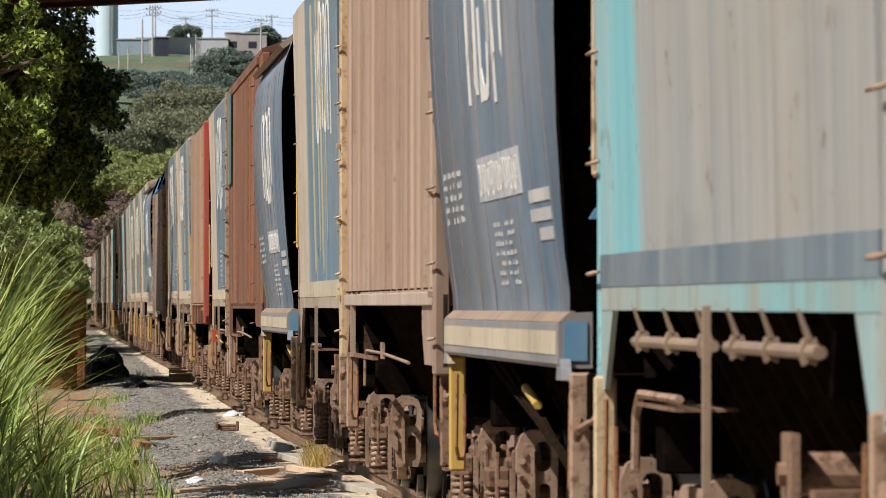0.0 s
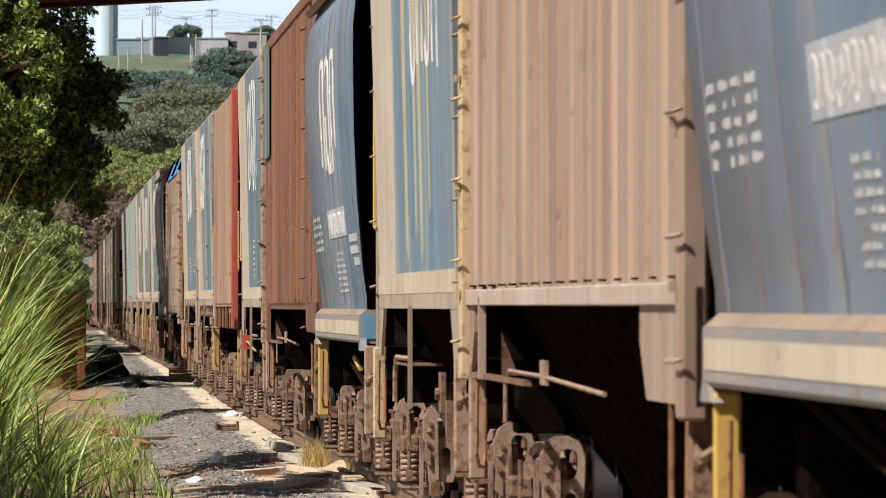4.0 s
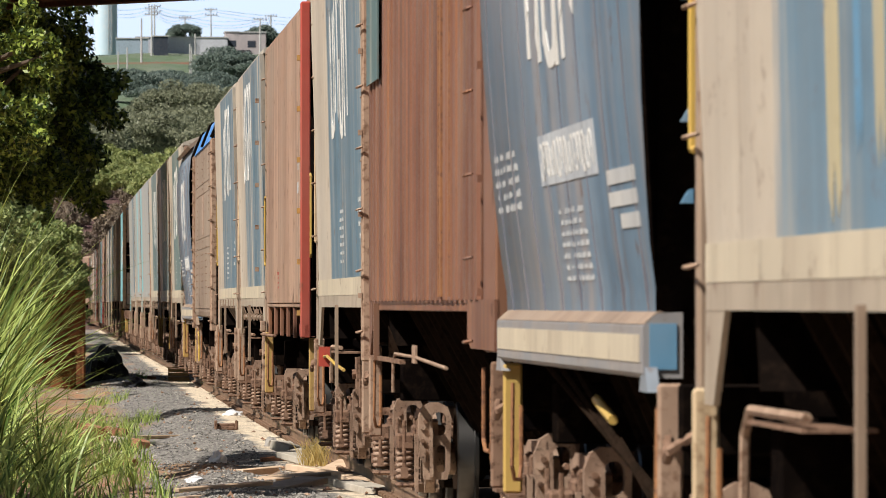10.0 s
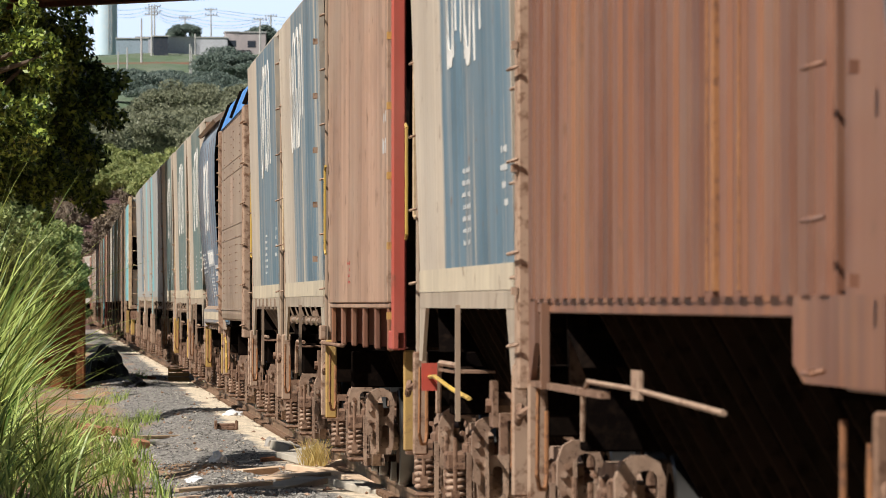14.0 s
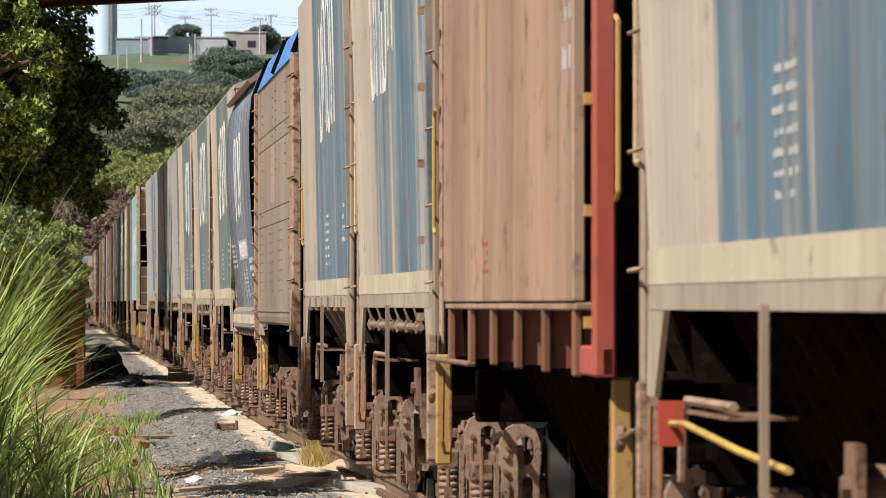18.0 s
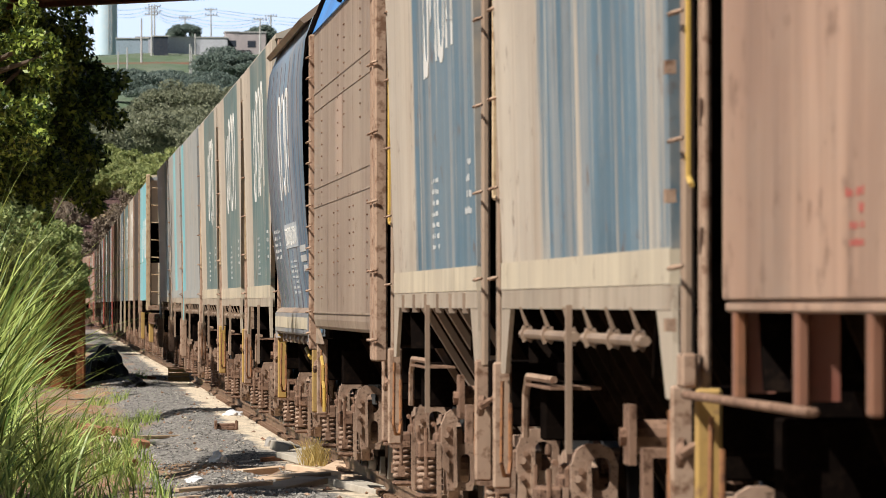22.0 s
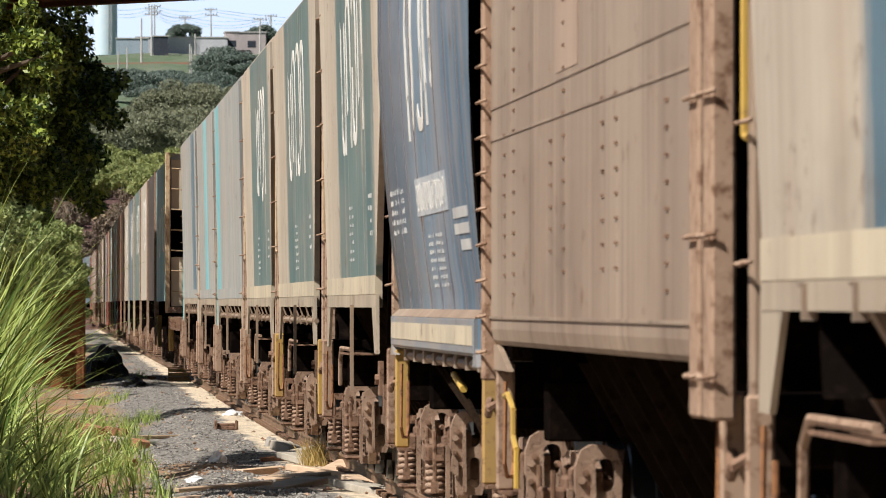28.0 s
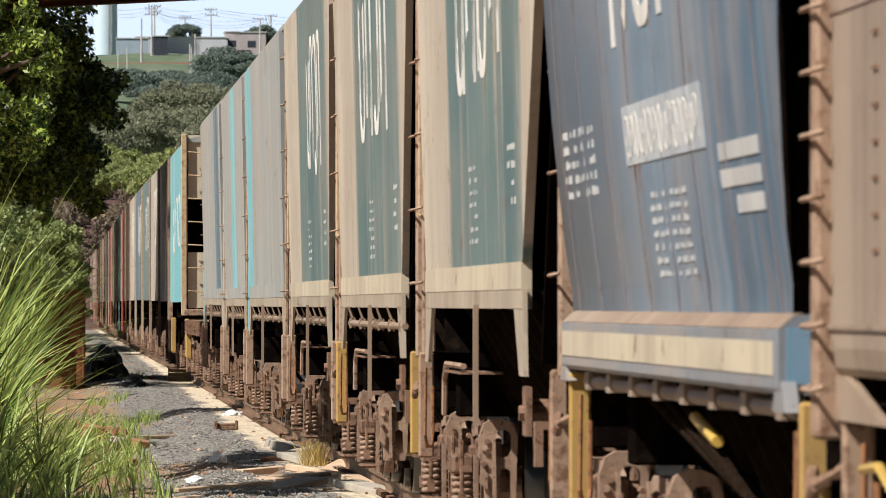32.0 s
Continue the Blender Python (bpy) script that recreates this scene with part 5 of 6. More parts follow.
t.links.new(gi.outputs["Random Per Island"], r.inputs[0])
t.links.new(r.outputs[0], b.inputs["Base Color"])
M["rubble"] = m
rng = random.Random(5)
deep = lambda r: 72 + 190 * r.random() ** 1.6
gravel = new("gravel", stone_mesh(rng, 15000, lambda r: (r.uniform(0.75, 2.40) + r.gauss(0, 0.05), deep(r)), 0.0145, "gravel", M["stone"]))
tagged(gravel, "grey crushed stone scattered beside the track", "gravel", kind="stuff")
debris = new("rubble", stone_mesh(rng, 450, lambda r: (r.uniform(0.1, 2.0) if r.random() < 0.7 else r.uniform(1.6, 2.9), deep(r)), 0.028, "rubble", M["rubble"]))
tagged(debris, "small broken brick and mortar rubble on the earth", "rubble", kind="stuff")


def on_ground(px, py, z=-0.2):
    d = (EYE - z) * F / (py - 540)
    return (px - 100) / F * d, d


M["brickred"] = rusty("terracotta", (0.34, 0.155, 0.085), (0.26, 0.12, 0.07), (0.42, 0.24, 0.15), 5.0)
M["board"] = rusty("pale_weathered_board", (0.64, 0.47, 0.33), (0.52, 0.37, 0.25), (0.40, 0.27, 0.18), 4.0, hard=0.6)
M["concretebit"] = rusty("pale_concrete", (0.46, 0.41, 0.34), (0.36, 0.32, 0.26), (0.30, 0.24, 0.19), 5.0, hard=0.6)
m, t, b = base_mat("white_plastic", 0.35)
c = mix_of(t, (0.80, 0.80, 0.80), (0.62, 0.62, 0.63), noise_of(t, 7.0))
t.links.new(c, b.inputs["Base Color"])
M["plastic"] = m
m, t, b = base_mat("black_plastic", 0.6, 0.0, 0.12)
c = mix_of(t, (0.012, 0.012, 0.014), (0.03, 0.03, 0.034), noise_of(t, 7.0))
t.links.new(c, b.inputs["Base Color"])
bump_of(t, b, noise_of(t, 12.0), 0.8, 0.05)
M["bag"] = m


def lump(name, size, mat, seed, flat=0.6, rough=0.25):
    """A crumpled or broken lump, flat underneath."""
    bm = bmesh.new()
    bmesh.ops.create_icosphere(bm, subdivisions=3, radius=1)
    for v in bm.verts:
        n = noise.noise(v.co * 1.7 + Vector((seed, 0, 0))) + 0.5 * noise.noise(v.co * 4 + Vector((0, seed, 0)))
        v.co *= 1 + rough * n * 1.6
        v.co = Vector((v.co.x * size[0], v.co.y * size[1], max(-0.15, v.co.z) * size[2]))
    return mesh_of(name, bm, mat)


def slab(px, py, size, mat, name, label, cat, turn=0, tilt=0, lift=0.0):
    x, y = on_ground(px, py)
    ob = new(name, mesh_of(name, boxes((-size[0] / 2, size[0] / 2, -size[1] / 2, size[1] / 2, -0.02, size[2])), M[mat], 0.008))
    ob.matrix_world = pose(x, y, ground_height(x, y) + 0.015 + lift, tilt, tilt * 0.6, turn)
    return tagged(ob, label, cat, "litter beside the track")


# broken boards and bricks near the dry tuft, then litter farther on
for px, py, sx, sy, sz, mat, turn, tilt in ((445, 835, 0.10, 0.75, 0.05, "board", -62, 4), (395, 872, 0.09, 1.1, 0.02, "board", -55, 3), (478, 852, 0.30, 1.6, 0.015, "board", -40, 3),
                                            (545, 826, 0.30, 1.2, 0.05, "concretebit", 20, 5), (520, 868, 0.28, 1.0, 0.04, "concretebit", -25, 4), (600, 838, 0.26, 1.6, 0.04, "board", -10, 3),
                                            (498, 821, 0.05, 0.5, 0.04, "brickred", -70, 4), (632, 866, 0.20, 1.0, 0.06, "board", 8, 4), (655, 878, 0.3, 1.4, 0.05, "concretebit", 15, 3), (560, 846, 0.14, 0.9, 0.05, "board", 35, 5),
                                            (330, 878, 0.08, 1.2, 0.02, "board", -50, 3), (508, 806, 0.22, 0.5, 0.09, "concretebit", 25, 8), (545, 808, 0.2, 0.8, 0.05, "concretebit", -30, 5),
                                            (250, 785, 0.2, 0.9, 0.06, "concretebit", 50, 6), (292, 772, 0.05, 1.7, 0.03, "board", -38, 0)):
    slab(px, py, (sx, sy, sz), mat, "broken_board" if mat == "board" else "concrete_shard", "pale weathered broken board on the gravel" if mat == "board" else "pale broken concrete shard on the gravel", "board" if mat == "board" else "concrete shard", turn, tilt)
for px, py, s, turn in ((248, 793, 0.26, 20), (222, 812, 0.24, 60), (160, 770, 0.4, 30), (205, 770, 0.3, 75), (268, 684, 0.18, 40)):
    slab(px, py, (s * 0.6, s, s * 0.38), "brickred", "broken_brick", "broken terracotta brick lying on red earth", "brick", turn, 8)
x, y = on_ground(400, 770)
shoe = new("brake_shoe", mesh_of("brake_shoe", boxes((-0.15, 0.15, -0.08, 0.08, 0, 0.05), (-0.16, -0.12, -0.12, 0.12, 0, 0.13), (0.12, 0.16, -0.12, 0.12, 0, 0.13), (-0.13, 0.13, -0.03, 0.03, 0.05, 0.09)), M["rust"], 0.01))
shoe.location = (x, y, ground_height(x, y))
tagged(shoe, "rusty iron brake shoe dropped on the gravel", "iron scrap", "litter beside the track")
for px, py, sx, sz, mat, lab in ((412, 741, 0.15, 0.07, "plastic", "crumpled white plastic bag on the spilt grain"), (345, 855, 0.10, 0.05, "plastic", "crumpled white plastic scrap among rubble"), (385, 828, 0.09, 0.10, "plastic", "crumpled pale plastic scrap on the gravel"), (505, 800, 0.12, 0.09, "concretebit", "pale broken stone beside the rail"), (480, 795, 0.08, 0.1, "stone", "grey broken stone beside the rail")):
    x, y = on_ground(px, py)
    ob = new("plastic_bag" if mat in ("plastic", "bag") else "stone", lump("lump", (sx, sx * 1.6, sz), M[mat], px * 0.01))
    ob.location = (x, y, ground_height(x, y) + sz * 0.1)
    tagged(ob, lab, "plastic bag" if mat in ("plastic", "bag") else "stone", "litter beside the track")
x, y = on_ground(318, 684)
crate = thing("wooden_crate", "pale orange broken wooden crate beside the rail", "crate", at=(x, y, ground_height(x, y)))
M["crate"] = rusty("pale_orange_wood", (0.58, 0.36, 0.16), (0.50, 0.30, 0.13), (0.36, 0.22, 0.11), 6.0)
for i in range(3):
    part("slat", boxes((-0.22, 0.2, -0.3, -0.27, 0.01 + 0.09 * i, 0.09 + 0.09 * i)), M["crate"], crate)
    part("slat", boxes((-0.25, -0.22, -0.3, 0.3, 0.01 + 0.09 * i, 0.09 + 0.09 * i)), M["crate"], crate)
part("lid", boxes((-0.28, 0.24, -0.32, 0.32, 0.28, 0.30)), M["crate"], crate, bevel=0.006)

# black bag on the lip of the drain
x, y = on_ground(236, 692)
ob = new("refuse_bag", lump("refuse_bag", (0.26, 0.7, 0.16), M["bag"], 3.3, rough=0.35))
ob.location = (x, y, ground_height(x, y) + 0.02)
tagged(ob, "flattened black plastic refuse bag beside the track", "refuse bag")

# blocks of the culvert, stained with red earth, and a black lump for the dark hollow behind them
M["culvert"] = rusty("red_earth_stained_concrete", (0.27, 0.10, 0.042), (0.22, 0.08, 0.035), (0.36, 0.15, 0.065), 1.4)
M["voidblack"] = rusty("drain_void_black", (0.012, 0.011, 0.010), (0.022, 0.019, 0.017), (0.035, 0.03, 0.027), 2.0, 0.7)
for x0, x1, y, z1, deep, mat, lab in ((-0.28, 0.62, 180.8, 1.87, 2.4, "culvert", "tall terracotta-stained concrete block beside the track"), (-0.66, 0.42, 179.4, 0.55, 1.1, "culvert", "low terracotta-stained concrete block beside the track")):
    gz = min(ground_height(x0, y), ground_height(x1, y)) - 0.1
    blk = thing("concrete_block", lab, "concrete block", at=((x0 + x1) / 2, y, gz))
    hx = (x1 - x0) / 2
    part("block_body", boxes((-hx, hx, 0, deep, 0, z1 - gz - 0.05)), M[mat], blk, bevel=0.04)
    part("coping", boxes((-hx - 0.006, hx + 0.006, -0.006, deep + 0.006, z1 - gz - 0.05, z1 - gz)), M[mat], blk, bevel=0.02)


x, y = 1.08, 190.0
# added black lump, standing in for the drain's shaded hollow
ob = new("drain_mound", lump("drain_mound", (0.46, 1.6, 0.72), M["voidblack"], 7.1, rough=0.2))
ob.location = (x, y, ground_height(x, y) - 0.02)
tagged(ob, "black lump standing in for the dark hollow of the drain", "earth heap")


# ---- plants ----
def leaf_mat(name, a, c, tran=0.35, rough=0.5, uneven=1.0):
    m, t, b = base_mat(name, rough, 0.0, 0.25)
    gi = t.nodes.new("ShaderNodeNewGeometry")
    lot = t.nodes.new("ShaderNodeMath")
    lot.operation = "POWER"
    lot.inputs[1].default_value = uneven
    t.links.new(gi.outputs["Random Per Island"], lot.inputs[0])
    col = mix_of(t, a, c, lot.outputs[0])
    t.links.new(col, b.inputs["Base Color"])
    tr = t.nodes.new("ShaderNodeBsdfTranslucent")
    t.links.new(col, tr.inputs[0])
    mx = t.nodes.new("ShaderNodeMixShader")
    mx.inputs[0].default_value = tran
    out = t.nodes["Material Output"]
    t.links.new(b.outputs[0], mx.inputs[1])
    t.links.new(tr.outputs[0], mx.inputs[2])
    t.links.new(mx.outputs[0], out.inputs[0])
    return m


# random spread down to near black also stands in for shaded leaves and blades
M["leaf"] = leaf_mat("tree_leaves", (0.012, 0.032, 0.007), (0.36, 0.44, 0.08), 0.10, 0.4, uneven=1.7)
M["grassblade"] = leaf_mat("tall_grass", (0.05, 0.11, 0.016), (0.50, 0.60, 0.17), 0.22, 0.4, uneven=0.95)
M["drygrass"] = leaf_mat("dry_grass", (0.45, 0.32, 0.10), (0.56, 0.43, 0.18))
M["bushleaf"] = leaf_mat("shrub_leaves", (0.13, 0.19, 0.065), (0.46, 0.50, 0.21))
# farleaf and farleafdark carry distance haze in their colour, paler and bluer
M["farleaf"] = leaf_mat("hill_tree_leaves", (0.16, 0.18, 0.12), (0.34, 0.345, 0.225), 0.4)
M["farleafdark"] = leaf_mat("dark_hill_tree_leaves", (0.125, 0.175, 0.15), (0.24, 0.285, 0.245), 0.4)
M["farleaflight"] = leaf_mat("light_hill_tree_leaves", (0.18, 0.23, 0.08), (0.42, 0.44, 0.18), 0.4)
M["bark"] = rusty("bark", (0.11, 0.08, 0.055), (0.07, 0.05, 0.035), (0.16, 0.13, 0.1), 4.0)


def leaves(rs, centres, radius, count, size, name, mat, squash=0.75):
    """Leaf blades in clumps: each a folded quad."""
    centres = np.asarray(centres, float)
    n = len(centres) * count
    c = np.repeat(centres, count, 0)
    v = rs.normal(size=(n, 3))
    v /= np.linalg.norm(v, axis=1)[:, None]
    c = c + v * (radius * rs.uniform(0.25, 1.0, n) ** 0.6)[:, None] * np.array([1, 1, squash])
    a = rs.normal(size=(n, 3)) + v * 0.8 + np.array([0, 0, -0.25])
    a /= np.linalg.norm(a, axis=1)[:, None]
    w = np.cross(a, rs.normal(size=(n, 3)))
    w /= np.linalg.norm(w, axis=1)[:, None]
    s = size * rs.uniform(0.6, 1.4, n)[:, None]
    P = np.stack([c - a * s, c + w * s * 0.42, c + a * s, c - w * s * 0.42], 1).reshape(-1, 3)
    f = np.arange(n * 4).reshape(-1, 4)
    return mesh_from(name, P.tolist(), f.tolist(), mat)


def limb_mesh(paths, name, mat, n=7):
    """Tapered limbs along lists of (point, radius)."""
    bm = bmesh.new()
    for path in paths:
        rings = []
        for i, (p, r) in enumerate(path):
            p = Vector(p)
            q = Vector(path[min(i + 1, len(path) - 1)][0]) - Vector(path[max(i - 1, 0)][0])
            turn = q.to_track_quat("Z", "Y").to_matrix()
            rings.append([bm.verts.new(p + turn @ Vector((r * math.cos(6.2832 * k / n), r * math.sin(6.2832 * k / n), 0))) for k in range(n)])
        for i in range(len(rings) - 1):
            for k in range(n):
                bm.faces.new((rings[i][k], rings[i][(k + 1) % n], rings[i + 1][(k + 1) % n], rings[i + 1][k]))
        bm.faces.new(rings[-1])
    return mesh_of(name, bm, mat)


def limbs(r, base, tips, trunk_top, r0):
    mid = Vector(base).lerp(Vector(trunk_top), 0.5) + Vector((r.uniform(-0.2, 0.2), r.uniform(-0.2, 0.2), 0))
    out = [[(base, r0 * 1.25), (mid, r0), (trunk_top, r0 * 0.8)]]
    for tip in tips:
        tip, tt = Vector(tip), Vector(trunk_top)
        m1 = tt.lerp(tip, 0.4) + Vector((0, 0, 0.12 * (tip - tt).length))
        out.append([(tt, r0 * 0.55), (m1, r0 * 0.32), (tip, r0 * 0.08)])
    return out


# the broad dark tree beside the track: most of its crown stands in the shade of the bridge, the near side in the sun
rs = np.random.RandomState(3)
r3 = random.Random(3)
tx, ty = -3.4, 180.0
g = ground_height(tx, ty)
cl = []
while len(cl) < 330:
    p = rs.uniform(-1, 1, 3)
    if np.linalg.norm(p) > 1:
        continue
    q = np.array([-2.4, 183.5, 6.6]) + p * np.array([4.4, 5.0, 4.2])
    edge = float(np.interp(q[2], (3.6, 4.2, 5.0, 5.9, 6.6, 7.1, 7.8), (0.95, 1.2, 1.05, 1.4, 1.2, 0.85, 0.75))) + 0.45 * noise.noise((q[2] * 1.5, q[1] * 0.3, 0))
    low = 3.75 + 0.4 * noise.noise((q[0] * 1.3, 4.0, 0)) - 0.25 * max(0, q[0])
    if q[0] > edge - 0.1 or not low < q[2] < (9.0 if q[1] > 184.4 + 1.44 * (0.8 - q[0]) else 7.6):
        continue
    cl.append(q)
boughs = []
while len(boughs) < 110:
    q = np.array([rs.uniform(-2.4, 0.4), rs.uniform(168, 173.5), rs.uniform(4.3, 7.7)])
    if q[0] > 0.15 - 0.42 * abs(q[2] - 6.2) + 0.4 * noise.noise((q[2] * 1.2, q[1] * 0.4, 5.0)) or noise.noise((q[0] * 1.5, q[1] * 0.3, q[2] * 1.5)) < 0.10:
        continue
    boughs.append(q)
tree = thing("tree", "broad dark-green leafy tree overhanging the track side", "tree", at=(0, 0, 0))
tree.location = (tx, ty, g)
shift = np.array([tx, ty, g])
tips = [tuple(c - shift) for c in cl[::14] + boughs[::8]]
part("trunk", limb_mesh(limbs(r3, (0, 0, -0.1), tips, (0.1, 0, 3.2), 0.3), "trunk", M["bark"]), None, tree)
part("crown", leaves(rs, np.array(cl) - shift, 0.42, 300, 0.08, "crown", M["leaf"]), None, tree)
part("near_bough", leaves(rs, np.array(boughs) - shift, 0.26, 110, 0.075, "near_bough", M["leaf"]), None, tree)


def shrub(x, y, w, hgt, seed, mat="bushleaf", size=0.11, n=60, count=70, label="dense green shrub beside the track", name="shrub"):
    rs = np.random.RandomState(seed)
    rr = random.Random(seed)
    g = ground_height(x, y)
    cs = []
    while len(cs) < n:
        p = rs.uniform(-1, 1, 3)
        if np.linalg.norm(p) > 1 or np.linalg.norm(p) < 0.45:
            continue
        k = 1 + 0.35 * noise.noise((p[0] * 2 + seed, p[1] * 2, p[2] * 2))
        cs.append(np.array([p[0] * w, p[1] * w * 1.3, hgt * 0.54 + p[2] * hgt * 0.46]) * np.array([k, 1, 1]))
    ob = thing(name, label, "shrub" if name == "shrub" else "tree", at=(x, y, g))
    part("stems", limb_mesh(limbs(rr, (0, 0, -0.05), [tuple(c) for c in cs[::9]], (0, 0, hgt * 0.3), 0.035 * hgt), "stems", M["bark"], 6), None, ob)
    part("foliage", leaves(rs, cs, 0.28 * min(w, hgt), count, size, "foliage", M[mat]), None, ob)
    return ob


shrub(0.0, 262, 1.0, 4.4, 31, size=0.075, n=110, count=150)
shrub(-1.7, 250, 1.3, 5.0, 32, n=70, count=80)
shrub(0.45, 300, 0.75, 3.3, 33, n=50)
shrub(-1.35, 157, 0.85, 3.7, 66, size=0.06, n=90, count=130)
shrub(-3.0, 330, 2.6, 6.5, 35, n=80, size=0.16)
shrub(-0.6, 395, 1.5, 5.2, 34, n=70, size=0.16)
shrub(-0.55, 215, 0.5, 3.2, 36, n=50)
# low shrubs added as dark backing, deepening the gaps between grass blades
for x, y, w, hgt, k in ((-1.15, 101, 0.4, 1.5, 62), (-0.95, 92, 0.35, 1.0, 63), (-0.85, 84, 0.3, 0.7, 64)):
    shrub(x, y, w, hgt, k, "leaf", 0.05, 60, 110, "low dark undergrowth among the grass on the bank")
shrub(-4.5, 420, 3.6, 8.5, 37, n=90, size=0.2)


def shade_tree(shaded, s, seed, thick=0.45, count=230, size=0.085, label="unseen made-up tree that casts shade from the bank"):
    """A made-up unseen bank tree whose long crown hangs s metres up the sun's way from the points that it shades."""
    rs, rr = np.random.RandomState(seed), random.Random(seed)
    cs = []
    for (xa, ya, za), (xb, yb, zb) in zip(shaded, shaded[1:]):
        m = max(3, int(math.hypot(xb - xa, (yb - ya) * 0.6, zb - za) / 0.2))
        for i in range(m):
            f = (i + rs.uniform(-0.4, 0.4)) / m
            p = Vector((xa + (xb - xa) * f, ya + (yb - ya) * f, za + (zb - za) * f)) + to_sun * (s + rs.uniform(-0.6, 0.6))
            cs.append(np.array(p) + rs.normal(size=3) * np.array([0.3, 0.9, 0.3]) * thick)
    cs = np.array(cs)
    base = np.array([cs[:, 0].mean() - 1.0, cs[:, 1].mean(), 0])
    base[2] = ground_height(base[0], base[1])
    ob = thing("tree", label, "tree", "trees on the bank", at=tuple(base))
    cs = cs - base
    part("trunk", limb_mesh(limbs(rr, (0, 0, -0.1), [tuple(c) for c in cs[::6]], (0.2, 0, cs[:, 2].min() - 0.8), 0.12), "trunk", M["bark"]), None, ob)
    part("crown", leaves(rs, cs, thick, count, size, "crown", M["leaf"]), None, ob)


# made-up trees out of sight on the bank, added to lay bands of shade across the gravel and grass
shade_tree([(1.8, 76.9, -0.2), (2.05, 78.2, -0.2), (2.55, 80.9, -0.2), (3.2, 86.0, -0.2)], 8.4, 41, 0.5, 320)
shade_tree([(1.45, 88.5, -0.2), (1.85, 91.2, -0.2), (2.5, 98.8, -0.2)], 8.6, 43, 0.38, 320)
shade_tree([(1.5, 131, -0.2), (1.95, 133.5, -0.2), (3.1, 139, -0.2)], 9.0, 42, 0.6, 300)
shade_tree([(-1.0, 75, 0.3), (-0.5, 78, 0.2), (0.1, 82, 0.1)], 9.4, 45, 0.5)
shade_tree([(-0.8, 73, 0.3), (-0.1, 76.5, 0.2), (0.5, 79, 0.0)], 9.4, 46, 0.5)
shade_tree([(0.75, 104, -0.2), (1.1, 107, -0.2)], 8.6, 44, 0.3)
# row mostly hidden from view, added to shade the far wagons and ground
row_tree = shrub(-3.3, 285, 2.5, 16.0, 38, "leaf", 0.16, 190, 150, "tall dark leafy tree beside the track", "tree")
tagged(row_tree, group="row of tall trees beside the track")
for i, y in enumerate((269, 292, 299, 306, 313, 321, 340, 356, 372, 380, 402, 415, 428, 436, 444, 452, 460)):
    copy_thing(row_tree, pose(-3.3 - 0.25 * (i % 3), y, ground_height(-3.4, y), 0, 0, 67 * i))


def blades(rng, spots, length, width, name, mat, lean=(0.55, 0.0), droop=1.0, seg=6, spread=0.45):
    """Arching grass blades, each a tapered strip."""
    V, T = [], []
    for x, y in spots:
        z = ground_height(x, y)
        L = length * rng.uniform(0.55, 1.15)
        a = rng.uniform(0, 6.28)
        dx, dy = math.cos(a) * 0.6 + lean[0] * rng.uniform(-0.2, 1.1), math.sin(a) * 0.5 + lean[1]
        w = width * rng.uniform(0.6, 1.3)
        tw = rng.uniform(0, 3.14)
        wx, wy = math.cos(tw) * w, math.sin(tw) * w * 0.6
        k0 = len(V)
        bend = droop * rng.uniform(0.15, 1.25)
        px, py, pz = x, y, z
        ang = 1.52 - spread * rng.random() ** 1.5
        hyp = math.hypot(dx, dy) or 1
        for i in range(seg + 1):
            f = i / seg
            q = (1 - f) ** 0.7 if i else 0.8
            V += [(px - wx * q, py - wy * q, pz), (px + wx * q, py + wy * q, pz)]
            px += dx / hyp * math.cos(ang) * L / seg
            py += dy / hyp * math.cos(ang) * L / seg
            pz += math.sin(ang) * L / seg
            ang -= bend * 1.9 / seg * (0.4 + 1.2 * f)
        for i in range(seg):
            T.append((k0 + 2 * i, k0 + 2 * i + 1, k0 + 2 * i + 3, k0 + 2 * i + 2))
    return mesh_from(name, V, T, mat)


rg = random.Random(8)
cane = []
for i in range(36):                            # a taller, farther stand behind the blocks
    cx, cy = rg.uniform(-1.9, -0.5), rg.uniform(174, 182)
    cane += [(cx + rg.gauss(0, 0.08), cy + rg.gauss(0, 0.5)) for j in range(12)]
reeds = new("cane_grass", blades(rg, cane, 3.5, 0.026, "cane_grass", M["grassblade"], (0.25, 0.0), 1.0, 9))
tagged(reeds, "tall pale green cane grass below the tree", "grass", kind="stuff")
spots = []
while len(spots) < 440:                        # tall stand on the bank
    cx, cy = -0.95 - abs(rg.gauss(0, 0.25)), 82 + 52 * rg.random()
    spots += [(cx + rg.gauss(0, 0.06), cy + rg.gauss(0, 0.5)) for i in range(5)]
tall = new("tall_grass", blades(rg, spots, 3.1, 0.019, "tall_grass", M["grassblade"], (0.25, 0.0), 0.7, 9, 0.9))
tagged(tall, "tall bright green grass with long arching blades", "grass", kind="stuff")
spots = []
while len(spots) < 330:                        # middle stand before it, blades crossing every way
    cx, cy = -0.62 - abs(rg.gauss(0, 0.22)), 77 + 36 * rg.random()
    spots += [(cx + rg.gauss(0, 0.05), cy + rg.gauss(0, 0.4)) for i in range(4)]
mid = new("meadow_grass", blades(rg, spots, 1.7, 0.018, "meadow_grass", M["grassblade"], (0.3, 0.0), 0.85, 8, 1.15))
tagged(mid, "bright green grass blades crossing over the bank", "grass", kind="stuff")
spots = []
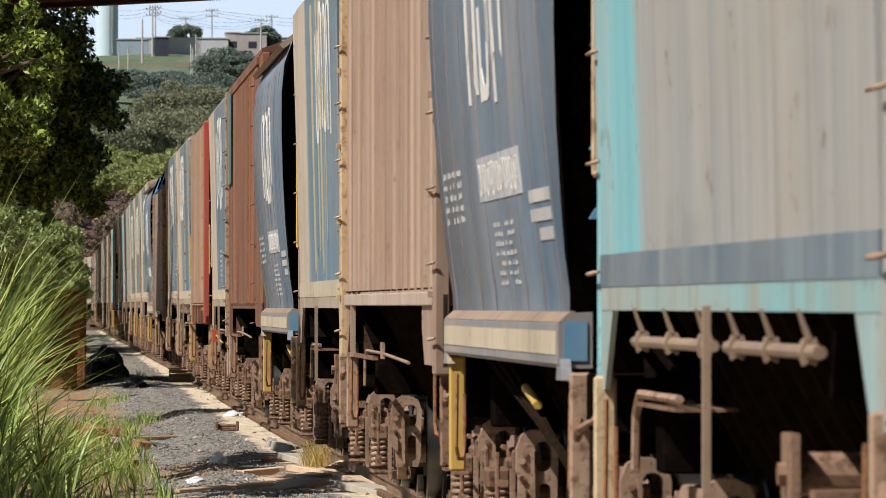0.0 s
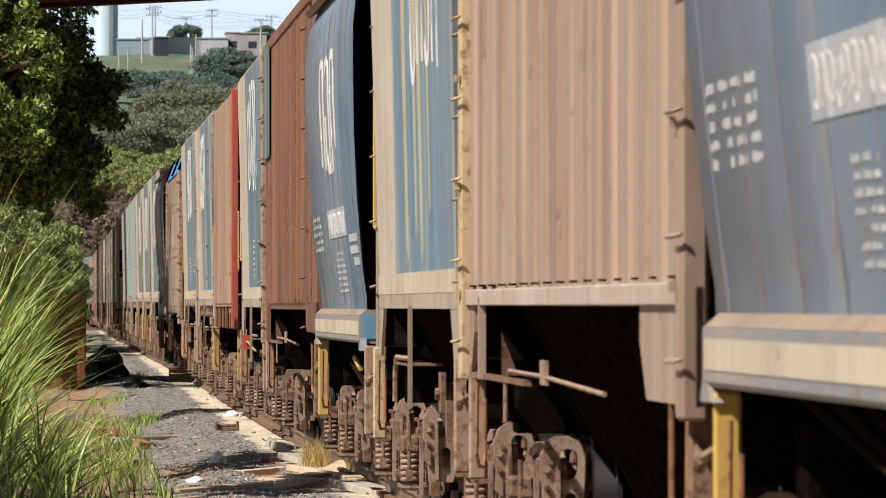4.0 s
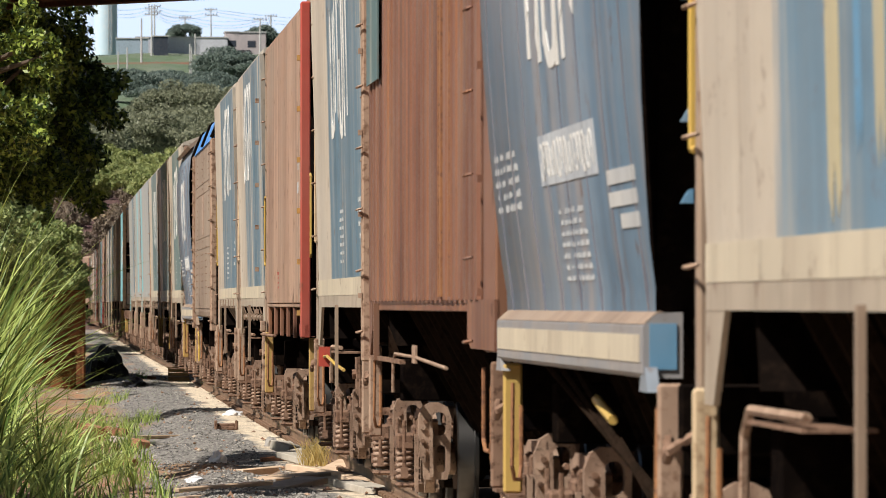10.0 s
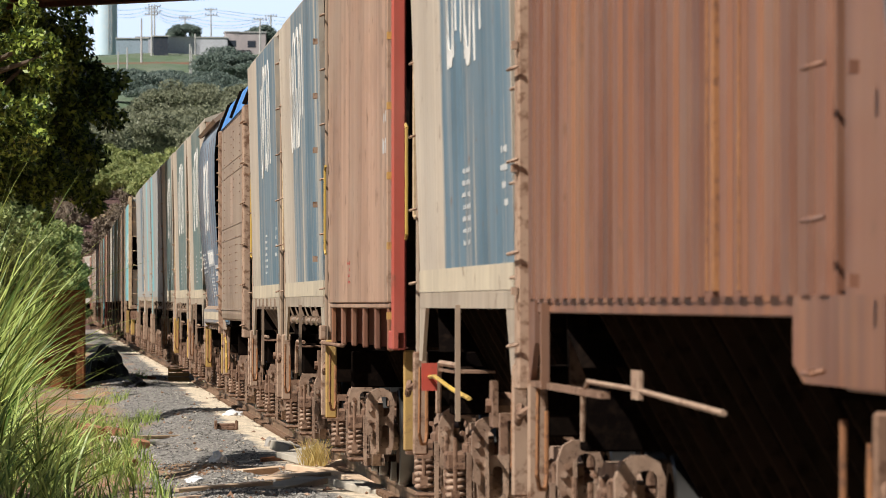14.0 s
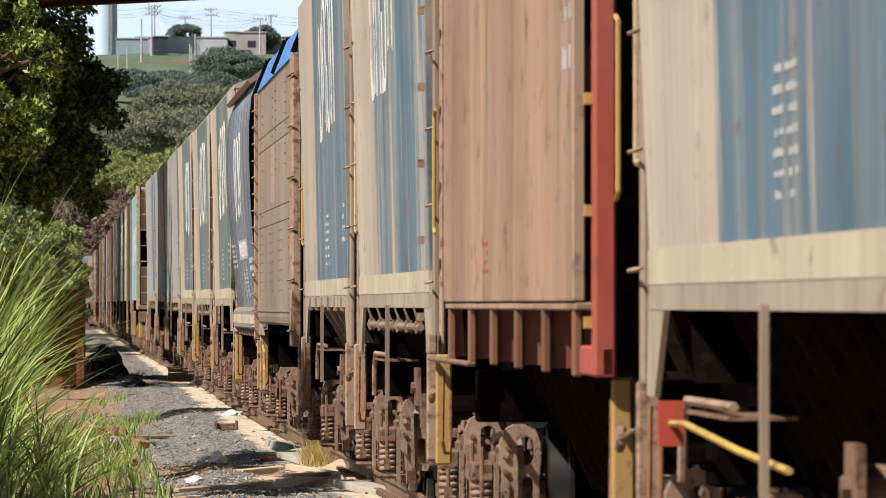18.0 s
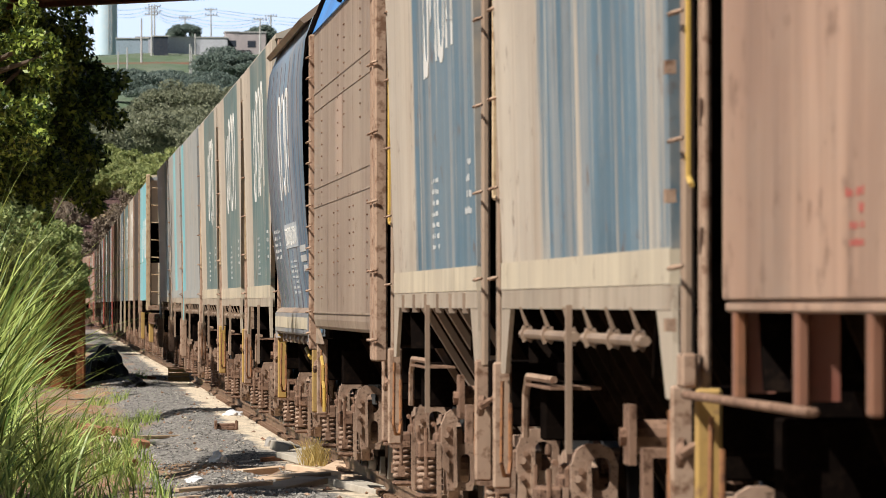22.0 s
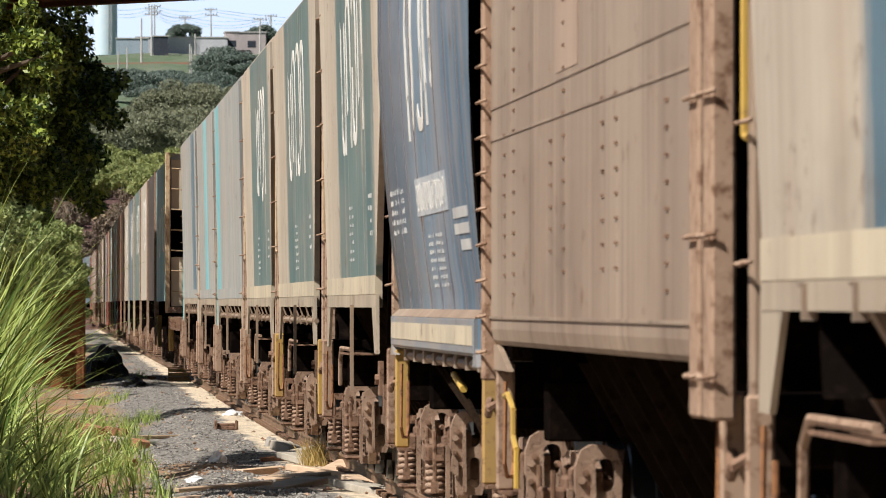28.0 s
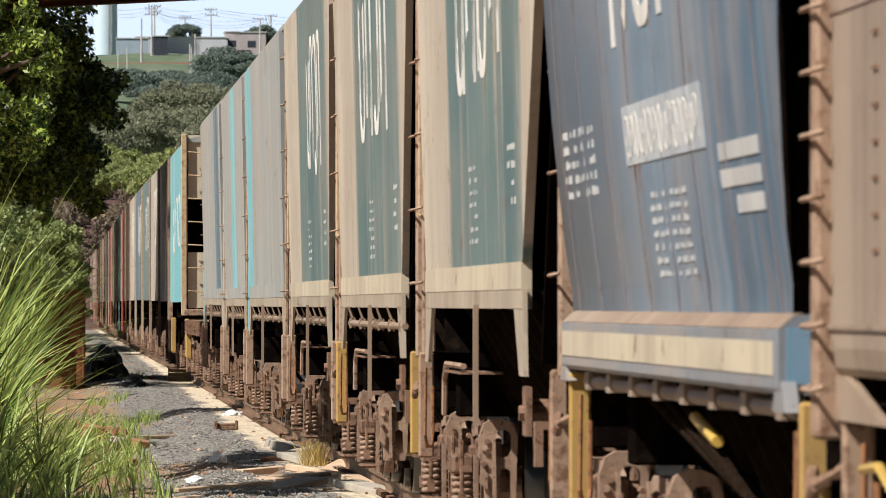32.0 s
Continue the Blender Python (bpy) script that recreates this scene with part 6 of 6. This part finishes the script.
while len(spots) < 480:                       # shorter stand in front, drooping over the earth
    cx, cy = -0.85 + 1.0 * rg.random() ** 1.3, 74 + 18 * rg.random()
    spots += [(cx + rg.gauss(0, 0.04), cy + rg.gauss(0, 0.4)) for i in range(6)]
short = new("drooping_grass", blades(rg, spots, 1.2, 0.014, "drooping_grass", M["grassblade"], (0.8, 0.0), 1.2, 7, 1.1))
tagged(short, "drooping green grass blades in front of the earth bank", "grass", kind="stuff")
spots = [(-0.1 + 1.15 * rg.random() ** 1.2, 74 + 50 * rg.random()) for i in range(1100)]
low = new("low_weeds", blades(rg, spots, 0.34, 0.009, "low_weeds", M["grassblade"], (0.2, 0)))
tagged(low, "low green weeds growing on red earth", "weeds", kind="stuff")
spots = []
for cx, cy, n in ((1.35, 128, 90), (1.0, 118, 80), (0.75, 150, 90), (1.15, 152, 60), (0.85, 104, 120), (1.9, 190, 50), (0.6, 93, 120), (0.55, 88, 120)):
    spots += [(cx + rg.gauss(0, 0.10), cy + rg.gauss(0, 1.2)) for i in range(n)]
tuft = new("green_tufts", blades(rg, spots, 0.30, 0.007, "green_tufts", M["grassblade"], (0.2, 0), 1.3))
tagged(tuft, "small green grass tufts on the gravel", "grass", kind="stuff")
dx, dy = on_ground(558, 830)
spots = [(dx + rg.gauss(0, 0.07), dy + rg.gauss(0, 0.4)) for i in range(260)]
dry = new("dry_grass_tuft", blades(rg, spots, 0.34, 0.006, "dry_grass_tuft", M["drygrass"], (0.0, 0), 0.8))
tagged(dry, "straw-yellow dry grass tuft beside the rail", "grass", kind="stuff")


# ---- the hill: trees, posts, walls, tower ----
def hill_tree(kind, x, y, w, hgt, seed):
    rs = np.random.RandomState(seed)
    rr = random.Random(seed)
    cs = []
    while len(cs) < 34:
        p = rs.uniform(-1, 1, 3)
        if 0.45 < np.linalg.norm(p) < 1:
            cs.append(np.array([p[0] * w, p[1] * w, hgt * 0.62 + p[2] * hgt * 0.36]))
    ob = thing("hill_tree", {"farleaf": "olive-green tree in the wood on the hill", "farleafdark": "dark green tree in the wood on the hill", "farleaflight": "light green tree at the foot of the hill"}[kind], "tree", "trees of the hillside wood", at=(x, y, ground_height(x, y)))
    part("trunk", limb_mesh(limbs(rr, (0, 0, -0.3), [tuple(c) for c in cs[::4]], (0, 0, hgt * 0.3), 0.03 * hgt), "trunk", M["bark"], 5), None, ob)
    part("crown", leaves(rs, cs, 0.40 * w, 260, 0.15, "crown", M[kind], 0.55), None, ob)
    return ob


rt = random.Random(21)
protos = {k: [hill_tree(k, *spot, sd) for sd, spot in enumerate(sp)] for k, sp in (
    ("farleaflight", ((7.0, 605, 1.6, 2.6), (10.5, 612, 1.9, 3.2))),
    ("farleaf", ((8, 690, 2.6, 4.6), (14, 715, 2.9, 5.0), (17, 700, 2.4, 4.2))),
    ("farleafdark", ((17.0, 880, 2.6, 3.9), (10, 805, 2.2, 2.6), (15, 800, 2.4, 2.9))))}
for kind, y0, y1, n in (("farleaflight", 598, 650, 26), ("farleaf", 655, 775, 44), ("farleafdark", 775, 845, 34)):
    for i in range(n):
        y = rt.uniform(y0, y1)
        x = rt.uniform(0.5, 0.036 * y) if i % 4 else rt.uniform(-40, 60)
        src = rt.choice(protos[kind][1:] if kind == "farleafdark" else protos[kind])
        o = copy_thing(src, pose(x, y, ground_height(x, y), 0, 0, rt.uniform(0, 360)))
for x, y, w, hgt, sd in ((15.8, 1035, 1.9, 3.6, 71), (25.5, 1045, 1.9, 3.6, 72), (19.0, 878, 2.4, 3.4, 75), (11.5, 880, 2.0, 1.4, 73), (7.5, 885, 1.8, 1.2, 74)):
    hill_tree("farleafdark", x, y, w, hgt, sd)

M["drybush"] = leaf_mat("dry_scrub", (0.10, 0.075, 0.06), (0.34, 0.27, 0.19), 0.2)
scrub = shrub(3.2, 575, 0.9, 1.1, 81, "drybush", 0.10, 30, 60, "brown dry scrub on the slope of the cutting")
tagged(scrub, group="dry scrub on the slope")
for i in range(46):
    x, y = rt.uniform(0.2, 9.0), rt.uniform(562, 640)
    copy_thing(scrub, pose(x, y, ground_height(x, y) - 0.1, 0, 0, rt.uniform(0, 360)))

# bluish haze of distance is mixed into these wall colours
M["wallpale"] = rusty("pale_rendered_wall", (0.58, 0.59, 0.64), (0.53, 0.54, 0.59), (0.46, 0.45, 0.48), 0.8)
M["wallblue"] = rusty("pale_blue_wall", (0.36, 0.44, 0.52), (0.32, 0.40, 0.47), (0.28, 0.33, 0.38), 0.8)
M["wallwarm"] = rusty("bare_brick_wall", (0.52, 0.46, 0.46), (0.46, 0.40, 0.40), (0.43, 0.39, 0.40), 0.8)
M["slate"] = rusty("dark_steel_box", (0.035, 0.045, 0.065), (0.05, 0.06, 0.08), (0.08, 0.08, 0.09), 1.0)
M["towerblue"] = rusty("pale_blue_tank", (0.58, 0.72, 0.80), (0.54, 0.68, 0.77), (0.62, 0.72, 0.78), 0.3, bump=0.05)
M["post"] = rusty("grey_concrete_post", (0.58, 0.57, 0.56), (0.50, 0.49, 0.48), (0.40, 0.38, 0.37), 2.0)


def at_px(px, py, y):
    return (px - 100) / F * y, EYE + (540 - py) / F * y


def block(name, label, cat, px0, px1, py0, py1, y, mat, deep=6, coping=True):
    (xa, z1), (xb, z0) = at_px(px0, py0, y), at_px(px1, py1, y)
    g = ground_height((xa + xb) / 2, y)
    z0 = min(z0, g) - 0.4
    ob = thing(name, label, cat, at=((xa + xb) / 2, y, z0))
    h = (xb - xa) / 2
    part("wall", boxes((-h, h, 0, deep, 0, z1 - z0)), M[mat], ob)
    if coping:
        part("roof_edge", boxes((-h - 0.1, h + 0.1, -0.1, deep + 0.1, z1 - z0, z1 - z0 + 0.12)), M["post"], ob)
    return ob


block("boundary_wall", "long pale blue rendered wall on the hilltop", "wall", 205, 262, 69, 84, 1010, "wallblue", 0.3)
block("boundary_wall", "long pale rendered wall on the hilltop", "wall", 240, 400, 67, 86, 1020, "wallpale", 0.3)
block("steel_container", "dark blue-grey steel container on the hilltop", "container", 272, 297, 65, 87, 1000, "slate", 3)
for p0, p1, q0, mat, y in ((362, 402, 68, "wallpale", 1030), (398, 422, 57, "wallwarm", 1032), (420, 470, 58, "wallwarm", 1040), (468, 545, 66, "wallpale", 1045)):
    hb = block("low_house", "low rendered house on the hilltop", "house", p0, p1, q0, 88, y, mat, 7)
    w0 = part("window", boxes((-0.5, 0.5, -0.03, 0.05, 1.5, 2.3)), M["slate"], hb)
tower = thing("water_tower", "tall pale blue cylindrical water tower on the hilltop", "water tower", at=(at_px(187, 45, 1015)[0], 1015, 31.5))
def drum(bm):
    n, rad = 40, 1.37
    for z0, z1, q in ((0, 12.0, rad), (12.0, 12.25, rad + 0.07), (12.25, 17, rad), (17, 17.3, rad + 0.06)):
        prism(bm, [(q * math.cos(6.2832 * i / n), q * math.sin(6.2832 * i / n)) for i in range(n)], z0, z1, "z")
part("tank", made(drum), M["towerblue"], tower)
part("ladder", made(lambda bm: [rod(bm, (0.5 + s, -1.34, 0.3), (0.5 + s, -1.34, 17), 0.03, 5) for s in (-0.2, 0.2)] + [rod(bm, (0.3, -1.36, 0.5 + 0.4 * i), (0.7, -1.36, 0.5 + 0.4 * i), 0.02, 4) for i in range(40)]), M["post"], tower)


def utility_pole(px, py0, py1, y, arms=1):
    x, z1 = at_px(px, py0, y)
    g = ground_height(x, y)
    z0 = min(g, at_px(px, py1, y)[1]) - 0.3
    ob = thing("utility_pole", "grey concrete utility pole with crossarms on the hilltop", "utility pole", "utility poles along the hill", at=(x, y, z0))
    hgt = z1 - z0
    part("pole", limb_mesh([[((0, 0, 0), 0.13), ((0, 0, hgt), 0.085)]], "pole", M["post"], 8), None, ob)
    for i in range(arms):
        a = part("crossarm", boxes((-0.8, 0.8, -0.06, 0.06, hgt - 0.35 - 0.7 * i, hgt - 0.23 - 0.7 * i)), M["post"], ob)
        for q in (-0.7, -0.3, 0.3, 0.7):
            part("insulator", made(lambda bm: rod(bm, (q, 0, hgt - 0.23 - 0.7 * i), (q, 0, hgt - 0.05 - 0.7 * i), 0.05, 6)), M["slate"], a)
    return x, y, z1


tops = [utility_pole(*a) for a in ((250, 33, 102, 985, 0), (268, 12, 92, 1000, 2), (273, 8, 90, 1060, 2), (327, 28, 80, 1050, 1), (373, 14, 62, 1080, 2), (460, 31, 78, 1020, 1), (479, 25, 70, 1090, 1), (170, 10, 80, 1060, 1))]
m, t, b = base_mat("black_cable", 0.6)
b.inputs["Base Color"].default_value = (0.03, 0.03, 0.035, 1)
M["cable"] = m


def cable(p, q, sag):
    cu = bpy.data.curves.new("cable", "CURVE")
    cu.dimensions, cu.bevel_depth, cu.bevel_resolution = "3D", 0.018, 1
    sp = cu.splines.new("POLY")
    sp.points.add(12)
    for i in range(13):
        f = i / 12
        co = Vector(p).lerp(Vector(q), f) - Vector((0, 0, sag * 4 * f * (1 - f)))
        sp.points[i].co = (*co, 1)
    cu.materials.append(M["cable"])
    ob = new("power_cable", cu)
    return tagged(ob, "thin black overhead power cable on the hilltop", "cable", "power cables")


for dz, k in ((-0.2, 0.5), (-0.45, 0.8), (-0.95, 0.7)):
    seq = [(-8, 1060, tops[7][2])] + [tops[7], tops[2], tops[4], (46, 1120, tops[4][2] - 0.2)]
    for p, q in zip(seq, seq[1:]):
        cable((p[0], p[1], p[2] + dz), (q[0], q[1], q[2] + dz), k)
    for p, q in ((tops[1], tops[3]), (tops[3], tops[5]), (tops[5], tops[6])):
        cable((p[0], p[1], p[2] + dz * 0.8), (q[0], q[1], q[2] + dz * 0.8), k)
for px, py0, py1, y in ((209, 92, 132, 900), (225, 85, 140, 890), (336, 78, 132, 905), (339, 84, 130, 905), (345, 60, 80, 1000)):
    x, z1 = at_px(px, py0, y)
    z0 = min(at_px(px, py1, y)[1], ground_height(x, y)) - 0.2
    o = new("fence_post", limb_mesh([[((0, 0, 0), 0.09), ((0, 0, z1 - z0), 0.07)]], "fence_post", M["post"], 8))
    o.location = (x, y, z0)
    tagged(o, "slim pale concrete post on the grassy slope", "post", "posts on the slope")

# the road bridge that crosses askew over the track, close above the tree; its shade falls across the train
M["girder"] = rusty("brown_painted_girder", (0.20, 0.095, 0.06), (0.16, 0.075, 0.05), (0.1, 0.06, 0.05), 1.0)
BRIDGE_Z, BRIDGE_HALF = 8.02, 3.45
bridge = thing("road_bridge", "brown steel girder road bridge crossing over the railway", "bridge", kind="structure")
bridge.matrix_world = pose(0.8, 176.75, BRIDGE_Z, 0, 0, -55.2)
for yy in (-BRIDGE_HALF + 0.18, -1.1, 1.1, BRIDGE_HALF - 0.18):
    part("girder", boxes((-60, 60, yy - 0.012, yy + 0.012, 0.03, 0.77), (-60, 60, yy - 0.16, yy + 0.16, 0, 0.03), (-60, 60, yy - 0.16, yy + 0.16, 0.77, 0.8)), M["girder"], bridge)
part("deck", boxes((-60, 60, -BRIDGE_HALF, BRIDGE_HALF, 0.81, 1.05)), M["post"], bridge)
for s in (-1, 1):
    part("parapet", boxes((-60, 60, s * (BRIDGE_HALF - 0.1) - 0.09, s * (BRIDGE_HALF - 0.1) + 0.09, 1.05, 1.6)), M["post"], bridge, bevel=0.02)
    part("pier", boxes((s * 27 - 0.5, s * 27 + 0.5, -2.6, 2.6, -BRIDGE_Z - 0.8, 0)), M["post"], bridge, bevel=0.05)


def motions():
    """The train rolls past; each wagon is keyed along the track."""
    for ob, middle, length in WAGONS:
        rows = []
        for i in range(33):
            y = METRE * (middle - run(i))
            dx, dz, turn = track_point(y)
            rows.append((i, pose(CENTRE + dx, y, dz, 0, 0, turn)))
        walk(ob, rows)
    # the wheels roll on the rail
    roll = math.degrees(METRE / 0.425)
    for ob, wheels, y in SETS:
        if ob["middle"] < 7.4:
            walk(wheels, [(0.1 * i, pose(0, y, 0.425, roll * run(0.1 * i))) for i in range(321)])


motions()
